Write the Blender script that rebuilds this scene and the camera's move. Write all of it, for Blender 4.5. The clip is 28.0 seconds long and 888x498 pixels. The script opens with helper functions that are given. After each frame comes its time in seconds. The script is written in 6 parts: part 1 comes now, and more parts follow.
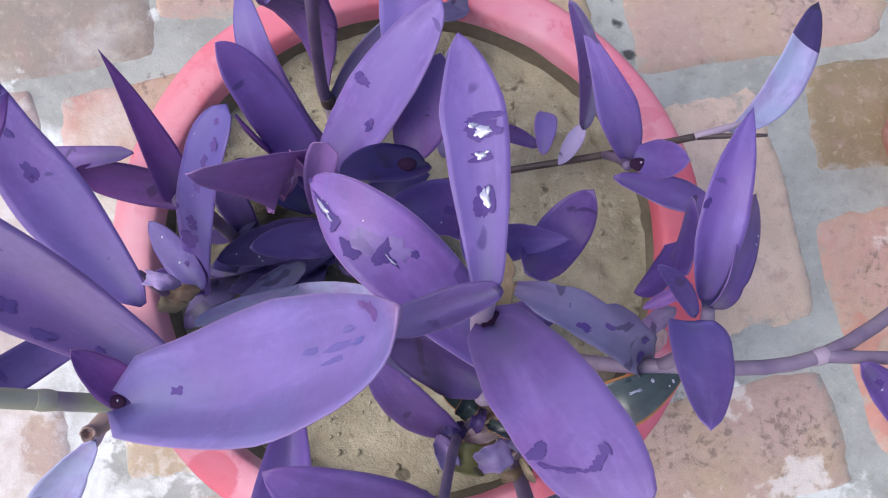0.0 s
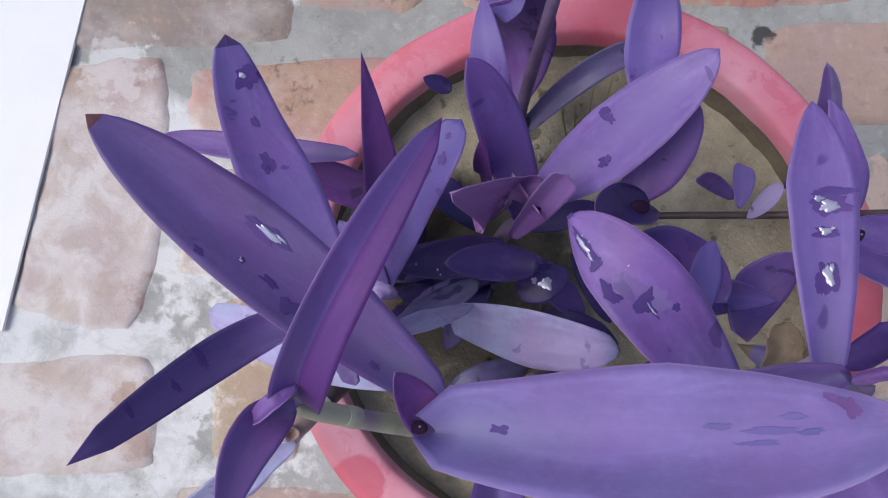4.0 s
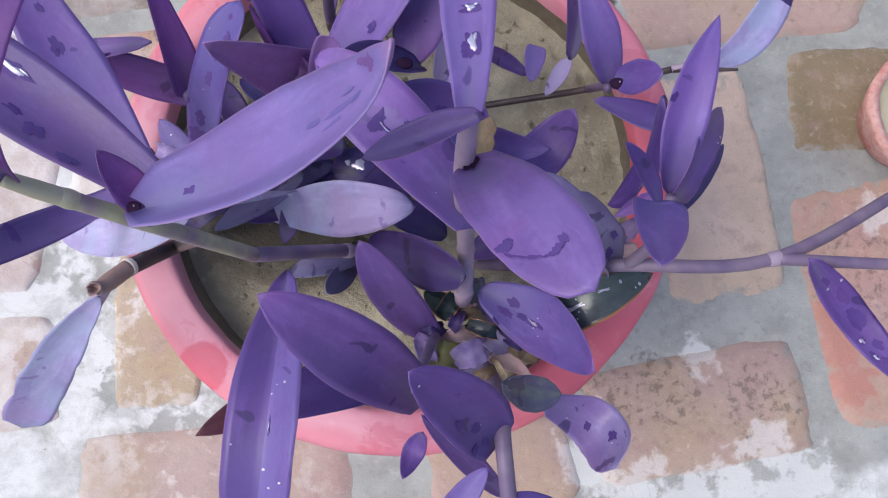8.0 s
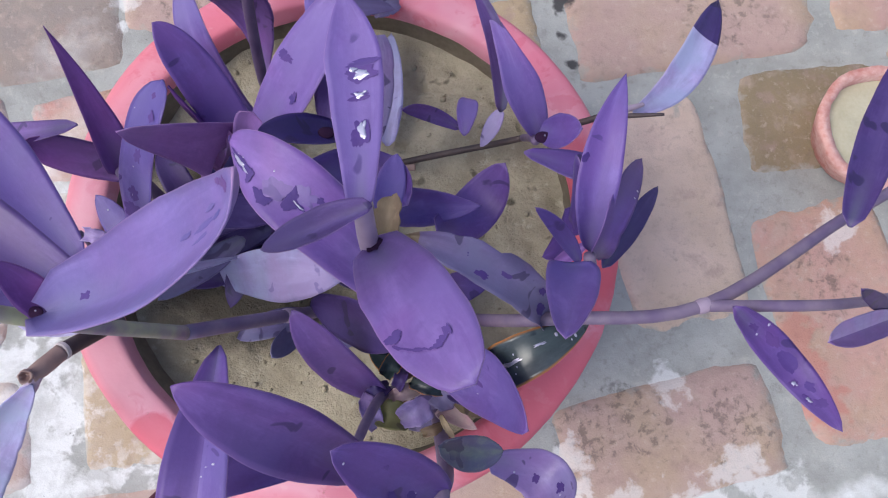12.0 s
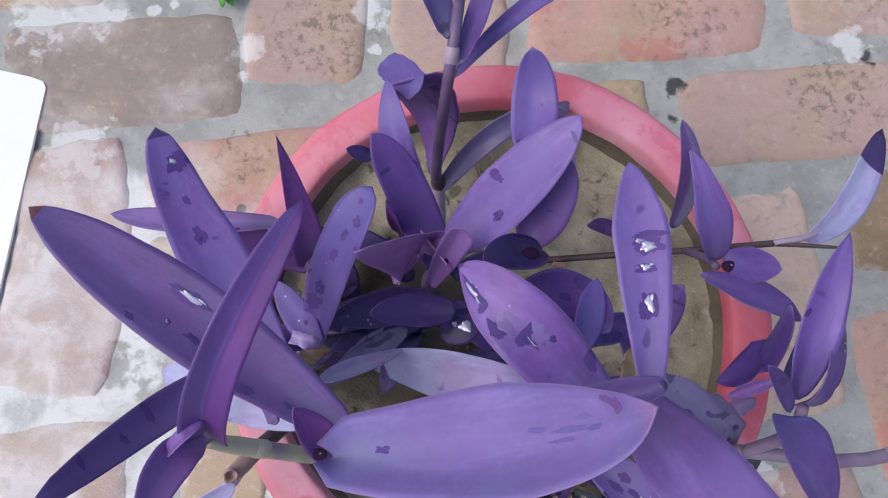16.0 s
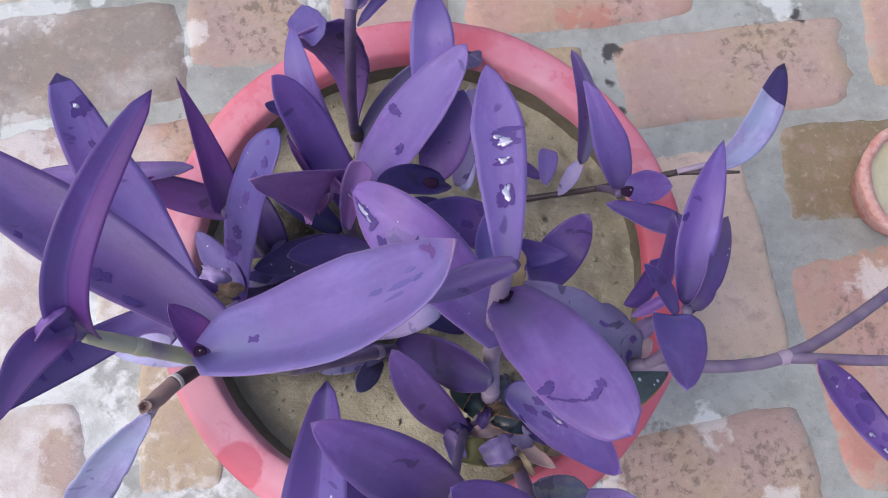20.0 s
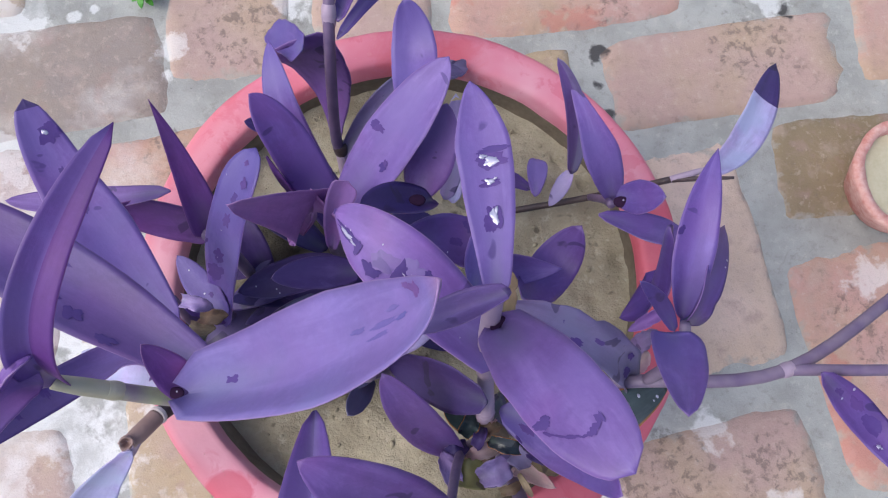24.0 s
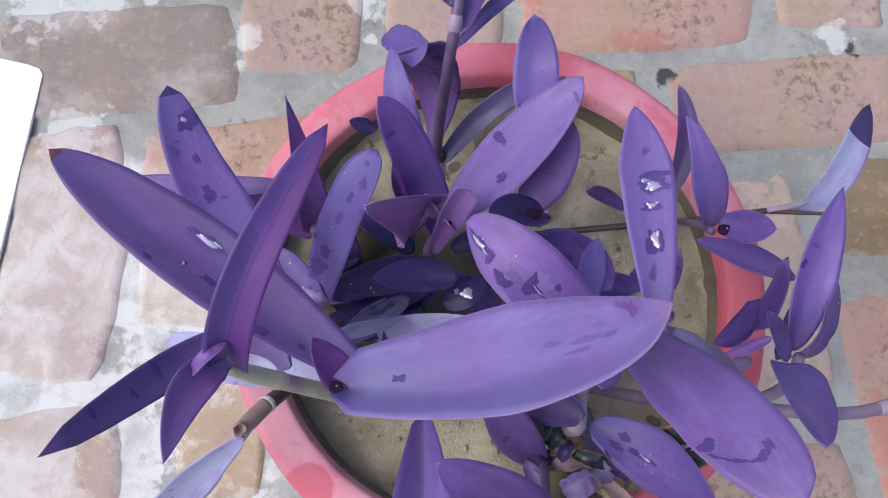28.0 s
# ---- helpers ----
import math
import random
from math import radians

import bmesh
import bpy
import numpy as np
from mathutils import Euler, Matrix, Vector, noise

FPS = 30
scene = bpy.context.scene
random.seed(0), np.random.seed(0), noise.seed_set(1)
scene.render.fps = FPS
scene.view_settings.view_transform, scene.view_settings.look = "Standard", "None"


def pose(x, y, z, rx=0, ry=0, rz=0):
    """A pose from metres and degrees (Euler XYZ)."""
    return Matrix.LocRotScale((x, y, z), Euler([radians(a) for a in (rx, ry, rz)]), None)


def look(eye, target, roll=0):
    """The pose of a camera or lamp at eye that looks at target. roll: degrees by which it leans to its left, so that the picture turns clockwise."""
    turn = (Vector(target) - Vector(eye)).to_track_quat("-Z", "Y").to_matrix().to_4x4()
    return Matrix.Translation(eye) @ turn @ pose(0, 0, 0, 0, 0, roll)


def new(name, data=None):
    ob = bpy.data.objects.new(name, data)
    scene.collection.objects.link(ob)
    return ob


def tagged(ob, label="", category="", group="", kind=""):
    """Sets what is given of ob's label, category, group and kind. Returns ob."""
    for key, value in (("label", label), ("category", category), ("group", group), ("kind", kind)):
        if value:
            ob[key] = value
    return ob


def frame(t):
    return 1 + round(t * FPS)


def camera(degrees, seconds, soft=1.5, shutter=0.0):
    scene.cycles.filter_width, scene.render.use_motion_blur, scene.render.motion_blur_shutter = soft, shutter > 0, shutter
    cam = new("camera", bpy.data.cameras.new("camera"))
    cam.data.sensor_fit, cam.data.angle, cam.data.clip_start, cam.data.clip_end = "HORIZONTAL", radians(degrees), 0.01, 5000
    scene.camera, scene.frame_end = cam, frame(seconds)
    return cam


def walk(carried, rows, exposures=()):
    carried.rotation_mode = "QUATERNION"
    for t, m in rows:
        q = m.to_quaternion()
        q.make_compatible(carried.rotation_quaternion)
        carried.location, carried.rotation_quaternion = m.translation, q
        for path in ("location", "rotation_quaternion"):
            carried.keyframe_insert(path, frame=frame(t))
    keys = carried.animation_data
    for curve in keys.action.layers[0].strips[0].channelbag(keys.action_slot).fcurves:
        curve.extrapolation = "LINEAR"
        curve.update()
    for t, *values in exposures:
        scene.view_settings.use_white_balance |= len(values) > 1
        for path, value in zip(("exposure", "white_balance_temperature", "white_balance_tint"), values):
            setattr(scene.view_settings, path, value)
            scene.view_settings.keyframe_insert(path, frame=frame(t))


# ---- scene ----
# camera and its walk: seconds, eye, turns about x, y, z in degrees
cam = camera(62.2, 28.0, 1.15)
ROWS = [
    (0.0, 0.0254, -0.0422, 0.6431, 6.03, 0.64, 0.16),
    (0.5, 0.0238, -0.0405, 0.6411, 6.03, 0.62, 0.34),
    (1.0, 0.0014, -0.0500, 0.6381, 5.85, 0.60, 1.65),
    (1.5, -0.0224, -0.0585, 0.6397, 5.78, 0.51, 3.33),
    (2.0, -0.0412, -0.0638, 0.6423, 5.96, 0.43, 4.96),
    (2.5, -0.0599, -0.0648, 0.6345, 6.20, 0.70, 6.41),
    (3.0, -0.0690, -0.0529, 0.6290, 6.55, 0.69, 7.27),
    (3.5, -0.0698, -0.0357, 0.6339, 6.26, 0.69, 8.20),
    (5.5, -0.0408, -0.0353, 0.6531, 6.19, -1.07, 7.73),
    (6.0, -0.0342, -0.0602, 0.6546, 6.61, -1.06, 7.45),
    (6.5, -0.0189, -0.0812, 0.6579, 7.18, -1.05, 6.95),
    (7.0, 0.0018, -0.0940, 0.6564, 7.09, -0.95, 5.92),
    (7.5, 0.0253, -0.0984, 0.6601, 7.27, -0.59, 4.12),
    (8.0, 0.0296, -0.1026, 0.6622, 7.52, -0.39, 3.26),
    (8.5, 0.0321, -0.1077, 0.6625, 7.82, -0.27, 2.79),
    (9.0, 0.0365, -0.1106, 0.6631, 8.11, -0.22, 2.55),
    (9.5, 0.0342, -0.1146, 0.6603, 8.22, -0.30, 2.53),
    (10.0, 0.0384, -0.1110, 0.6604, 8.32, -0.10, 1.98),
    (10.5, 0.0460, -0.1105, 0.6618, 8.40, 0.04, 1.32),
    (11.0, 0.0572, -0.1021, 0.6642, 8.54, 0.13, 0.60),
    (11.5, 0.0636, -0.0904, 0.6654, 8.74, -0.06, -0.04),
    (13.5, 0.0362, -0.0610, 0.6753, 9.39, 0.07, 0.41),
    (14.0, 0.0263, -0.0551, 0.6770, 9.65, 0.02, 1.00),
    (14.5, 0.0133, -0.0482, 0.6786, 9.75, -0.02, 1.73),
    (15.0, -0.0025, -0.0445, 0.6802, 9.89, -0.10, 2.50),
    (15.5, -0.0246, -0.0446, 0.6823, 10.05, -0.35, 3.80),
    (16.0, -0.0335, -0.0367, 0.6824, 10.13, -0.42, 4.47),
    (16.5, -0.0284, -0.0158, 0.6815, 10.08, -0.39, 4.61),
    (17.0, -0.0216, 0.0042, 0.6810, 10.14, -0.29, 4.36),
    (17.5, -0.0112, 0.0200, 0.6842, 10.29, -0.09, 3.39),
    (18.0, -0.0041, 0.0206, 0.6859, 10.48, -0.07, 2.55),
    (18.5, -0.0041, 0.0014, 0.6858, 10.66, 0.00, 2.41),
    (19.0, 0.0025, -0.0179, 0.6875, 10.74, -0.04, 2.35),
    (19.5, 0.0076, -0.0464, 0.6913, 10.87, -0.16, 1.91),
    (20.0, 0.0130, -0.0749, 0.6887, 10.89, -0.39, 1.67),
    (20.5, 0.0144, -0.0842, 0.6874, 10.91, -0.26, 1.37),
    (21.0, 0.0317, -0.0695, 0.6891, 11.03, -0.08, 0.73),
    (21.5, 0.0462, -0.0562, 0.6866, 11.13, 0.09, -0.47),
    (23.5, 0.0254, -0.0579, 0.6803, 11.38, -0.10, -0.32),
    (24.0, 0.0152, -0.0637, 0.6784, 10.94, -0.58, -0.15),
    (24.5, 0.0084, -0.0715, 0.6775, 10.89, -0.64, 0.35),
    (25.0, -0.0027, -0.0762, 0.6806, 10.88, -0.69, 0.96),
    (25.5, -0.0137, -0.0761, 0.6816, 10.86, -0.77, 1.72),
    (26.0, -0.0221, -0.0715, 0.6844, 10.99, -0.98, 2.41),
    (26.5, -0.0292, -0.0702, 0.6849, 11.06, -1.09, 3.01),
    (27.0, -0.0330, -0.0673, 0.6843, 11.03, -1.23, 3.53),
    (27.5, -0.0365, -0.0662, 0.6847, 11.09, -1.38, 3.89),
    (28.0, -0.0409, -0.0641, 0.6850, 11.14, -1.52, 4.22),
]
EXPOSURES = [(0.0, 0.68), (1.0, 0.62), (2.0, 0.42), (3.0, 0.16), (6.0, 0.41), (8.0, 0.51), (11.0, 0.54), (14.0, 0.54), (15.0, 0.43), (16.0, 0.34), (17.0, 0.21), (18.0, 0.2), (19.0, 0.26), (20.0, 0.44), (24.0, 0.54), (26.0, 0.51), (28.0, 0.42)]
walk(cam, [(t, pose(x, y, z, rx, ry, rz)) for t, x, y, z, rx, ry, rz in ROWS], EXPOSURES)


# ---- world, sun and exposure ----
world = bpy.data.worlds.new("overcast_sky")
scene.world = world
world.use_nodes = True
wn, wl = world.node_tree.nodes, world.node_tree.links
sky = wn.new("ShaderNodeTexSky")
sky.sky_type = "NISHITA"
sky.sun_disc = False
sky.sun_elevation, sky.sun_rotation = radians(56), radians(258)
sky.air_density, sky.dust_density, sky.ozone_density = 1.0, 3.2, 1.0
wl.new(sky.outputs[0], wn["Background"].inputs[0])
wn["Background"].inputs[1].default_value = 0.134
sun = new("sun", bpy.data.lights.new("sun", "SUN"))
sun.data.energy, sun.data.angle, sun.data.color = 1.05, radians(38), (0.965, 0.985, 1.0)
sun.matrix_world = look((-1.7, -0.35, 2.6), (0, 0, 0))


# ---- node helpers and materials ----
class Mat:
    """A small wrapper round a node material."""

    def __init__(self, name, rough=0.6):
        self.m = bpy.data.materials.new(name)
        self.m.use_nodes = True
        self.t = self.m.node_tree
        self.b = self.t.nodes["Principled BSDF"]
        self.b.inputs["Roughness"].default_value = rough

    def n(self, kind, **kw):
        node = self.t.nodes.new(kind)
        for k, v in kw.items():
            if k == "blend":
                node.blend_type = v
            elif k == "op":
                node.operation = v
            elif k == "dims":
                node.noise_dimensions = v
            elif k == "kind":
                node.data_type = v
        return node

    def link(self, a, b):
        self.t.links.new(a, b)

    def coords(self, which="Object", scale=(1, 1, 1)):
        c = self.n("ShaderNodeTexCoord")
        if which == "World":
            g = self.n("ShaderNodeNewGeometry")
            out = g.outputs["Position"]
        else:
            out = c.outputs[which]
        mp = self.n("ShaderNodeMapping")
        mp.inputs["Scale"].default_value = scale
        self.link(out, mp.inputs["Vector"])
        return mp.outputs[0]

    def noise(self, vec, scale, detail=4.0, rough=0.55, distort=0.0):
        k = self.n("ShaderNodeTexNoise")
        k.inputs["Scale"].default_value = scale
        k.inputs["Detail"].default_value = detail
        k.inputs["Roughness"].default_value = rough
        k.inputs["Distortion"].default_value = distort
        self.link(vec, k.inputs["Vector"])
        return k.outputs["Fac"]

    def ramp(self, fac, lo, hi, a=0.0, b=1.0):
        r = self.n("ShaderNodeMapRange")
        for key, v in (("From Min", lo), ("From Max", hi), ("To Min", a), ("To Max", b)):
            r.inputs[key].default_value = v
        self.link(fac, r.inputs["Value"])
        return r.outputs[0]

    def math(self, op, a, b):
        k = self.n("ShaderNodeMath", op=op)
        for i, v in enumerate((a, b)):
            if isinstance(v, (int, float)):
                k.inputs[i].default_value = v
            else:
                self.link(v, k.inputs[i])
        return k.outputs[0]

    def mix(self, fac, a, b, blend="MIX"):
        k = self.n("ShaderNodeMixRGB", blend=blend)
        for i, v in enumerate((fac, a, b)):
            if isinstance(v, (int, float)):
                k.inputs[i].default_value = v
            elif isinstance(v, tuple):
                k.inputs[i].default_value = (*v, 1)
            else:
                self.link(v, k.inputs[i])
        return k.outputs[0]

    def random(self):
        return self.n("ShaderNodeObjectInfo").outputs["Random"]

    def done(self, colour, rough=None, height=None, strength=0.3, distance=0.002):
        self.link(colour, self.b.inputs["Base Color"])
        if rough is not None:
            self.link(rough, self.b.inputs["Roughness"])
        if height is not None:
            bp = self.n("ShaderNodeBump")
            bp.inputs["Strength"].default_value = strength
            bp.inputs["Distance"].default_value = distance
            self.link(height, bp.inputs["Height"])
            self.link(bp.outputs[0], self.b.inputs["Normal"])
        return self.m


def leaf_material(name, body, centre, edge, wet, wet_at=0.63, rough=0.48, rim=0.012, tip=None):
    """Fleshy violet leaf: fine veins along it, paler midrib, light rim, dark wet blotches."""
    k = Mat(name, rough)
    uv = k.n("ShaderNodeTexCoord").outputs["UV"]
    sep = k.n("ShaderNodeSeparateXYZ")
    k.link(uv, sep.inputs[0])
    across = k.math("ABSOLUTE", k.math("SUBTRACT", sep.outputs[0], 0.5), 0.0)
    obj = k.coords("Object")
    shift = k.n("ShaderNodeVectorMath", op="ADD")
    k.link(obj, shift.inputs[0])
    rnd = k.random()
    k.link(k.math("MULTIPLY", rnd, 3.0), shift.inputs[1])
    vec = shift.outputs[0]
    veins_map = k.n("ShaderNodeMapping")
    veins_map.inputs["Scale"].default_value = (46, 1.6, 1)
    k.link(uv, veins_map.inputs["Vector"])
    veins = k.noise(veins_map.outputs[0], 1.0, 3.0, 0.6)
    broad = k.noise(vec, 38.0, 3.0)
    grain = k.noise(vec, 420.0, 3.0)
    dark = tuple(c * 0.78 for c in body)
    slate = (body[0] * 0.93, body[1] * 1.14, body[2] * 0.97)
    plum = (body[0] * 1.12, body[1] * 0.86, body[2] * 0.92)
    col = k.mix(k.ramp(broad, 0.34, 0.68), body, dark)
    col = k.mix(k.math("MULTIPLY", k.ramp(across, 0.02, 0.24, 1.0, 0.0), 0.45), col, centre)
    col = k.mix(k.ramp(veins, 0.42, 0.7, 0.0, 0.12), col, tuple(c * 0.7 for c in body))
    col = k.mix(k.ramp(grain, 0.5, 0.8, 0.0, 0.16), col, tuple(min(1, c * 1.5 + 0.03) for c in body))
    mottle = k.noise(vec, 170.0, 5.0, 0.65)
    col = k.mix(k.ramp(mottle, 0.52, 0.66, 0.0, 0.28), col, tuple(c * 0.62 for c in body))
    col = k.mix(k.ramp(mottle, 0.46, 0.34, 0.0, 0.22), col, centre)
    streak_map = k.n("ShaderNodeMapping")
    streak_map.inputs["Scale"].default_value = (2.6, 2.4, 1)
    k.link(uv, streak_map.inputs["Vector"])
    drift = k.n("ShaderNodeVectorMath", op="ADD")
    k.link(streak_map.outputs[0], drift.inputs[0])
    k.link(k.math("MULTIPLY", rnd, 37.0), drift.inputs[1])
    streak = k.noise(drift.outputs[0], 1.6, 5.0, 0.62, 0.5)
    col = k.mix(k.ramp(streak, 0.50, 0.68, 0.0, 0.28), col, tuple(c * 0.58 for c in body))
    col = k.mix(k.ramp(streak, 0.48, 0.32, 0.0, 0.32), col, tuple(c * 1.25 + 0.015 for c in centre))
    cloud = k.noise(vec, 26.0, 3.0, 0.5, 0.4)
    col = k.mix(k.ramp(cloud, 0.46, 0.62, 0.0, 0.75), col, slate)
    col = k.mix(k.ramp(cloud, 0.46, 0.34, 0.0, 0.5), col, plum)
    foot = k.math("MULTIPLY", k.ramp(sep.outputs[1], 0.05, 0.30, 0.42, 0.0), k.ramp(across, 0.05, 0.30, 1.0, 0.0))
    col = k.mix(foot, col, (body[0] * 0.6 + 0.06, body[1] * 0.6 + 0.09, body[2] * 0.55 + 0.05))
    tone = k.n("ShaderNodeHueSaturation")
    k.link(k.ramp(rnd, 0, 1, 0.49, 0.515), tone.inputs["Hue"])
    k.link(k.ramp(rnd, 0, 1, 1.03, 0.92), tone.inputs["Saturation"])
    k.link(k.ramp(rnd, 0, 1, 0.92, 1.2), tone.inputs["Value"])
    k.link(col, tone.inputs["Color"])
    blot = k.ramp(k.noise(vec, 62.0, 2.0, 0.5, 0.6), wet_at, wet_at + 0.025)
    col = k.mix(k.math("MULTIPLY", blot, 0.75), tone.outputs[0], wet)
    col = k.mix(k.ramp(across, 0.496 - rim, 0.496, 0.0, 0.34 if rim < 0.02 else 0.95), col, edge)
    if tip:
        dry = k.ramp(k.math("ADD", sep.outputs[1], k.math("MULTIPLY", k.math("SUBTRACT", broad, 0.5), 0.25)), 0.86, 1.02, 0.0, 0.7)
        col = k.mix(dry, col, tip)
    rg = k.math("SUBTRACT", k.ramp(broad, 0.3, 0.7, rough + 0.06, rough - 0.06), k.math("MULTIPLY", blot, 0.04))
    k.b.inputs["Specular IOR Level"].default_value = 0.45
    return k.done(col, rg, k.mix(0.6, k.mix(0.65, veins, grain), mottle), 0.26, 0.0008)


LEAF = {
    "violet": leaf_material("leaf_violet", (0.137, 0.077, 0.318), (0.19, 0.125, 0.39), (0.42, 0.26, 0.50), (0.060, 0.032, 0.17), 0.70),
    "tipped": leaf_material("leaf_violet_dry_tip", (0.119, 0.094, 0.325), (0.160, 0.132, 0.38), (0.42, 0.26, 0.50), (0.06, 0.03, 0.16), 0.74, tip=(0.33, 0.18, 0.34)),
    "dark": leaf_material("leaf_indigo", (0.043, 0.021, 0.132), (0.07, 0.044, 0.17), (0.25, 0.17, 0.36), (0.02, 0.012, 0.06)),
    "deep": leaf_material("leaf_deep_violet", (0.108, 0.050, 0.245), (0.142, 0.080, 0.305), (0.33, 0.2, 0.43), (0.035, 0.018, 0.10), 0.66),
    "pale": leaf_material("leaf_pale_lilac", (0.375, 0.335, 0.60), (0.475, 0.44, 0.68), (0.55, 0.47, 0.68), (0.20, 0.15, 0.38), 0.66, 0.5),
    "dusk": leaf_material("leaf_dusty_lilac", (0.27, 0.195, 0.44), (0.34, 0.27, 0.51), (0.42, 0.36, 0.5), (0.06, 0.04, 0.13), 0.62, 0.45),
    "red": leaf_material("leaf_plum", (0.125, 0.037, 0.21), (0.15, 0.055, 0.245), (0.42, 0.2, 0.38), (0.05, 0.018, 0.09), 0.7),
    "rosy": leaf_material("leaf_rosy_violet", (0.19, 0.092, 0.36), (0.25, 0.14, 0.45), (0.58, 0.40, 0.60), (0.07, 0.03, 0.16), 0.67),
    "plush": leaf_material("leaf_plush_violet", (0.125, 0.069, 0.295), (0.168, 0.108, 0.36), (0.40, 0.25, 0.48), (0.055, 0.03, 0.16), 0.72),
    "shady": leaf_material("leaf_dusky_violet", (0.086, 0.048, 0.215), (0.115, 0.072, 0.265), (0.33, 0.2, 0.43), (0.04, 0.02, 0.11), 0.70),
    "dull": leaf_material("leaf_dull_spotted", (0.145, 0.110, 0.255), (0.19, 0.15, 0.31), (0.40, 0.34, 0.42), (0.035, 0.022, 0.085), 0.60),
    "slate": leaf_material("leaf_slate", (0.105, 0.088, 0.225), (0.145, 0.125, 0.28), (0.36, 0.32, 0.45), (0.04, 0.03, 0.10), 0.66),
    "magenta": leaf_material("leaf_magenta", (0.235, 0.098, 0.335), (0.27, 0.125, 0.375), (0.5, 0.3, 0.5), (0.07, 0.02, 0.13), 0.72, 0.55),
    "plum": leaf_material("leaf_plum_rose", (0.20, 0.090, 0.32), (0.24, 0.115, 0.36), (0.48, 0.28, 0.48), (0.06, 0.02, 0.12), 0.70, 0.55),
    "olive": leaf_material("leaf_olive", (0.21, 0.17, 0.075), (0.26, 0.22, 0.10), (0.25, 0.2, 0.1), (0.10, 0.08, 0.04), 0.62, 0.5),
    "straw": leaf_material("leaf_straw", (0.42, 0.31, 0.20), (0.48, 0.37, 0.25), (0.48, 0.37, 0.25), (0.2, 0.13, 0.09), 0.66, 0.5),
    "rust": leaf_material("leaf_rust_tip", (0.105, 0.026, 0.045), (0.12, 0.035, 0.05), (0.2, 0.1, 0.08), (0.04, 0.015, 0.02), 0.66, 0.6),
    "brown": leaf_material("leaf_dry_brown", (0.20, 0.13, 0.085), (0.26, 0.19, 0.12), (0.36, 0.25, 0.18), (0.08, 0.05, 0.04), 0.6, 0.6),
    "blush": leaf_material("leaf_blush", (0.50, 0.33, 0.38), (0.55, 0.42, 0.40), (0.62, 0.45, 0.45), (0.25, 0.13, 0.19), 0.68, 0.5),
    "mossy": leaf_material("leaf_mossy_violet", (0.11, 0.10, 0.19), (0.20, 0.25, 0.15), (0.3, 0.25, 0.3), (0.05, 0.04, 0.09), 0.62, 0.3),
    "wine": leaf_material("leaf_wine", (0.10, 0.023, 0.19), (0.115, 0.03, 0.21), (0.3, 0.12, 0.3), (0.04, 0.015, 0.08), 0.7, 0.6),
    "green": leaf_material("leaf_bottle_green", (0.045, 0.06, 0.07), (0.07, 0.09, 0.10), (0.50, 0.20, 0.05), (0.012, 0.02, 0.03), 0.6, 0.2, 0.06),
}


def stem_material(name, a, b, rough=0.5):
    k = Mat(name, rough)
    k.b.inputs["Specular IOR Level"].default_value = 0.5 if rough < 0.8 else 0.05
    v = k.coords("Object")
    n1, n2 = k.noise(v, 60.0, 3.0), k.noise(v, 300.0, 2.0)
    return k.done(k.mix(k.ramp(n1, 0.35, 0.65), a, b), None, n2, 0.2, 0.0008)


STEM = stem_material("stem_mauve", (0.145, 0.10, 0.195), (0.225, 0.17, 0.245))
STEM_PALE = stem_material("stem_node_pale", (0.42, 0.32, 0.42), (0.34, 0.26, 0.36))
STEM_GREEN = stem_material("stem_green_grey", (0.36, 0.37, 0.24), (0.22, 0.16, 0.23))
STEM_VIOLET = stem_material("stem_dark_violet", (0.10, 0.065, 0.145), (0.17, 0.115, 0.21))
STEM_LIME = stem_material("stem_olive_green", (0.33, 0.33, 0.20), (0.40, 0.37, 0.30))
STEM_DARK = stem_material("stem_dry_dark", (0.045, 0.03, 0.035), (0.09, 0.06, 0.06))
MOUTH = stem_material("sheath_shadow", (0.024, 0.010, 0.032), (0.040, 0.018, 0.046), 0.9)
STEM_TAN = stem_material("stem_dry_tan", (0.38, 0.26, 0.23), (0.24, 0.15, 0.14))
STEM_CREAM = stem_material("stem_scar_cream", (0.70, 0.62, 0.60), (0.52, 0.44, 0.44))


def simple_material(name, a, b, scale, rough, bump=0.3, dist=0.001):
    k = Mat(name, rough)
    v = k.coords("Object")
    n1, n2 = k.noise(v, scale, 5.0), k.noise(v, scale * 6, 4.0)
    return k.done(k.mix(k.ramp(k.mix(0.35, n1, n2), 0.35, 0.65), a, b), None, n2, bump, dist)


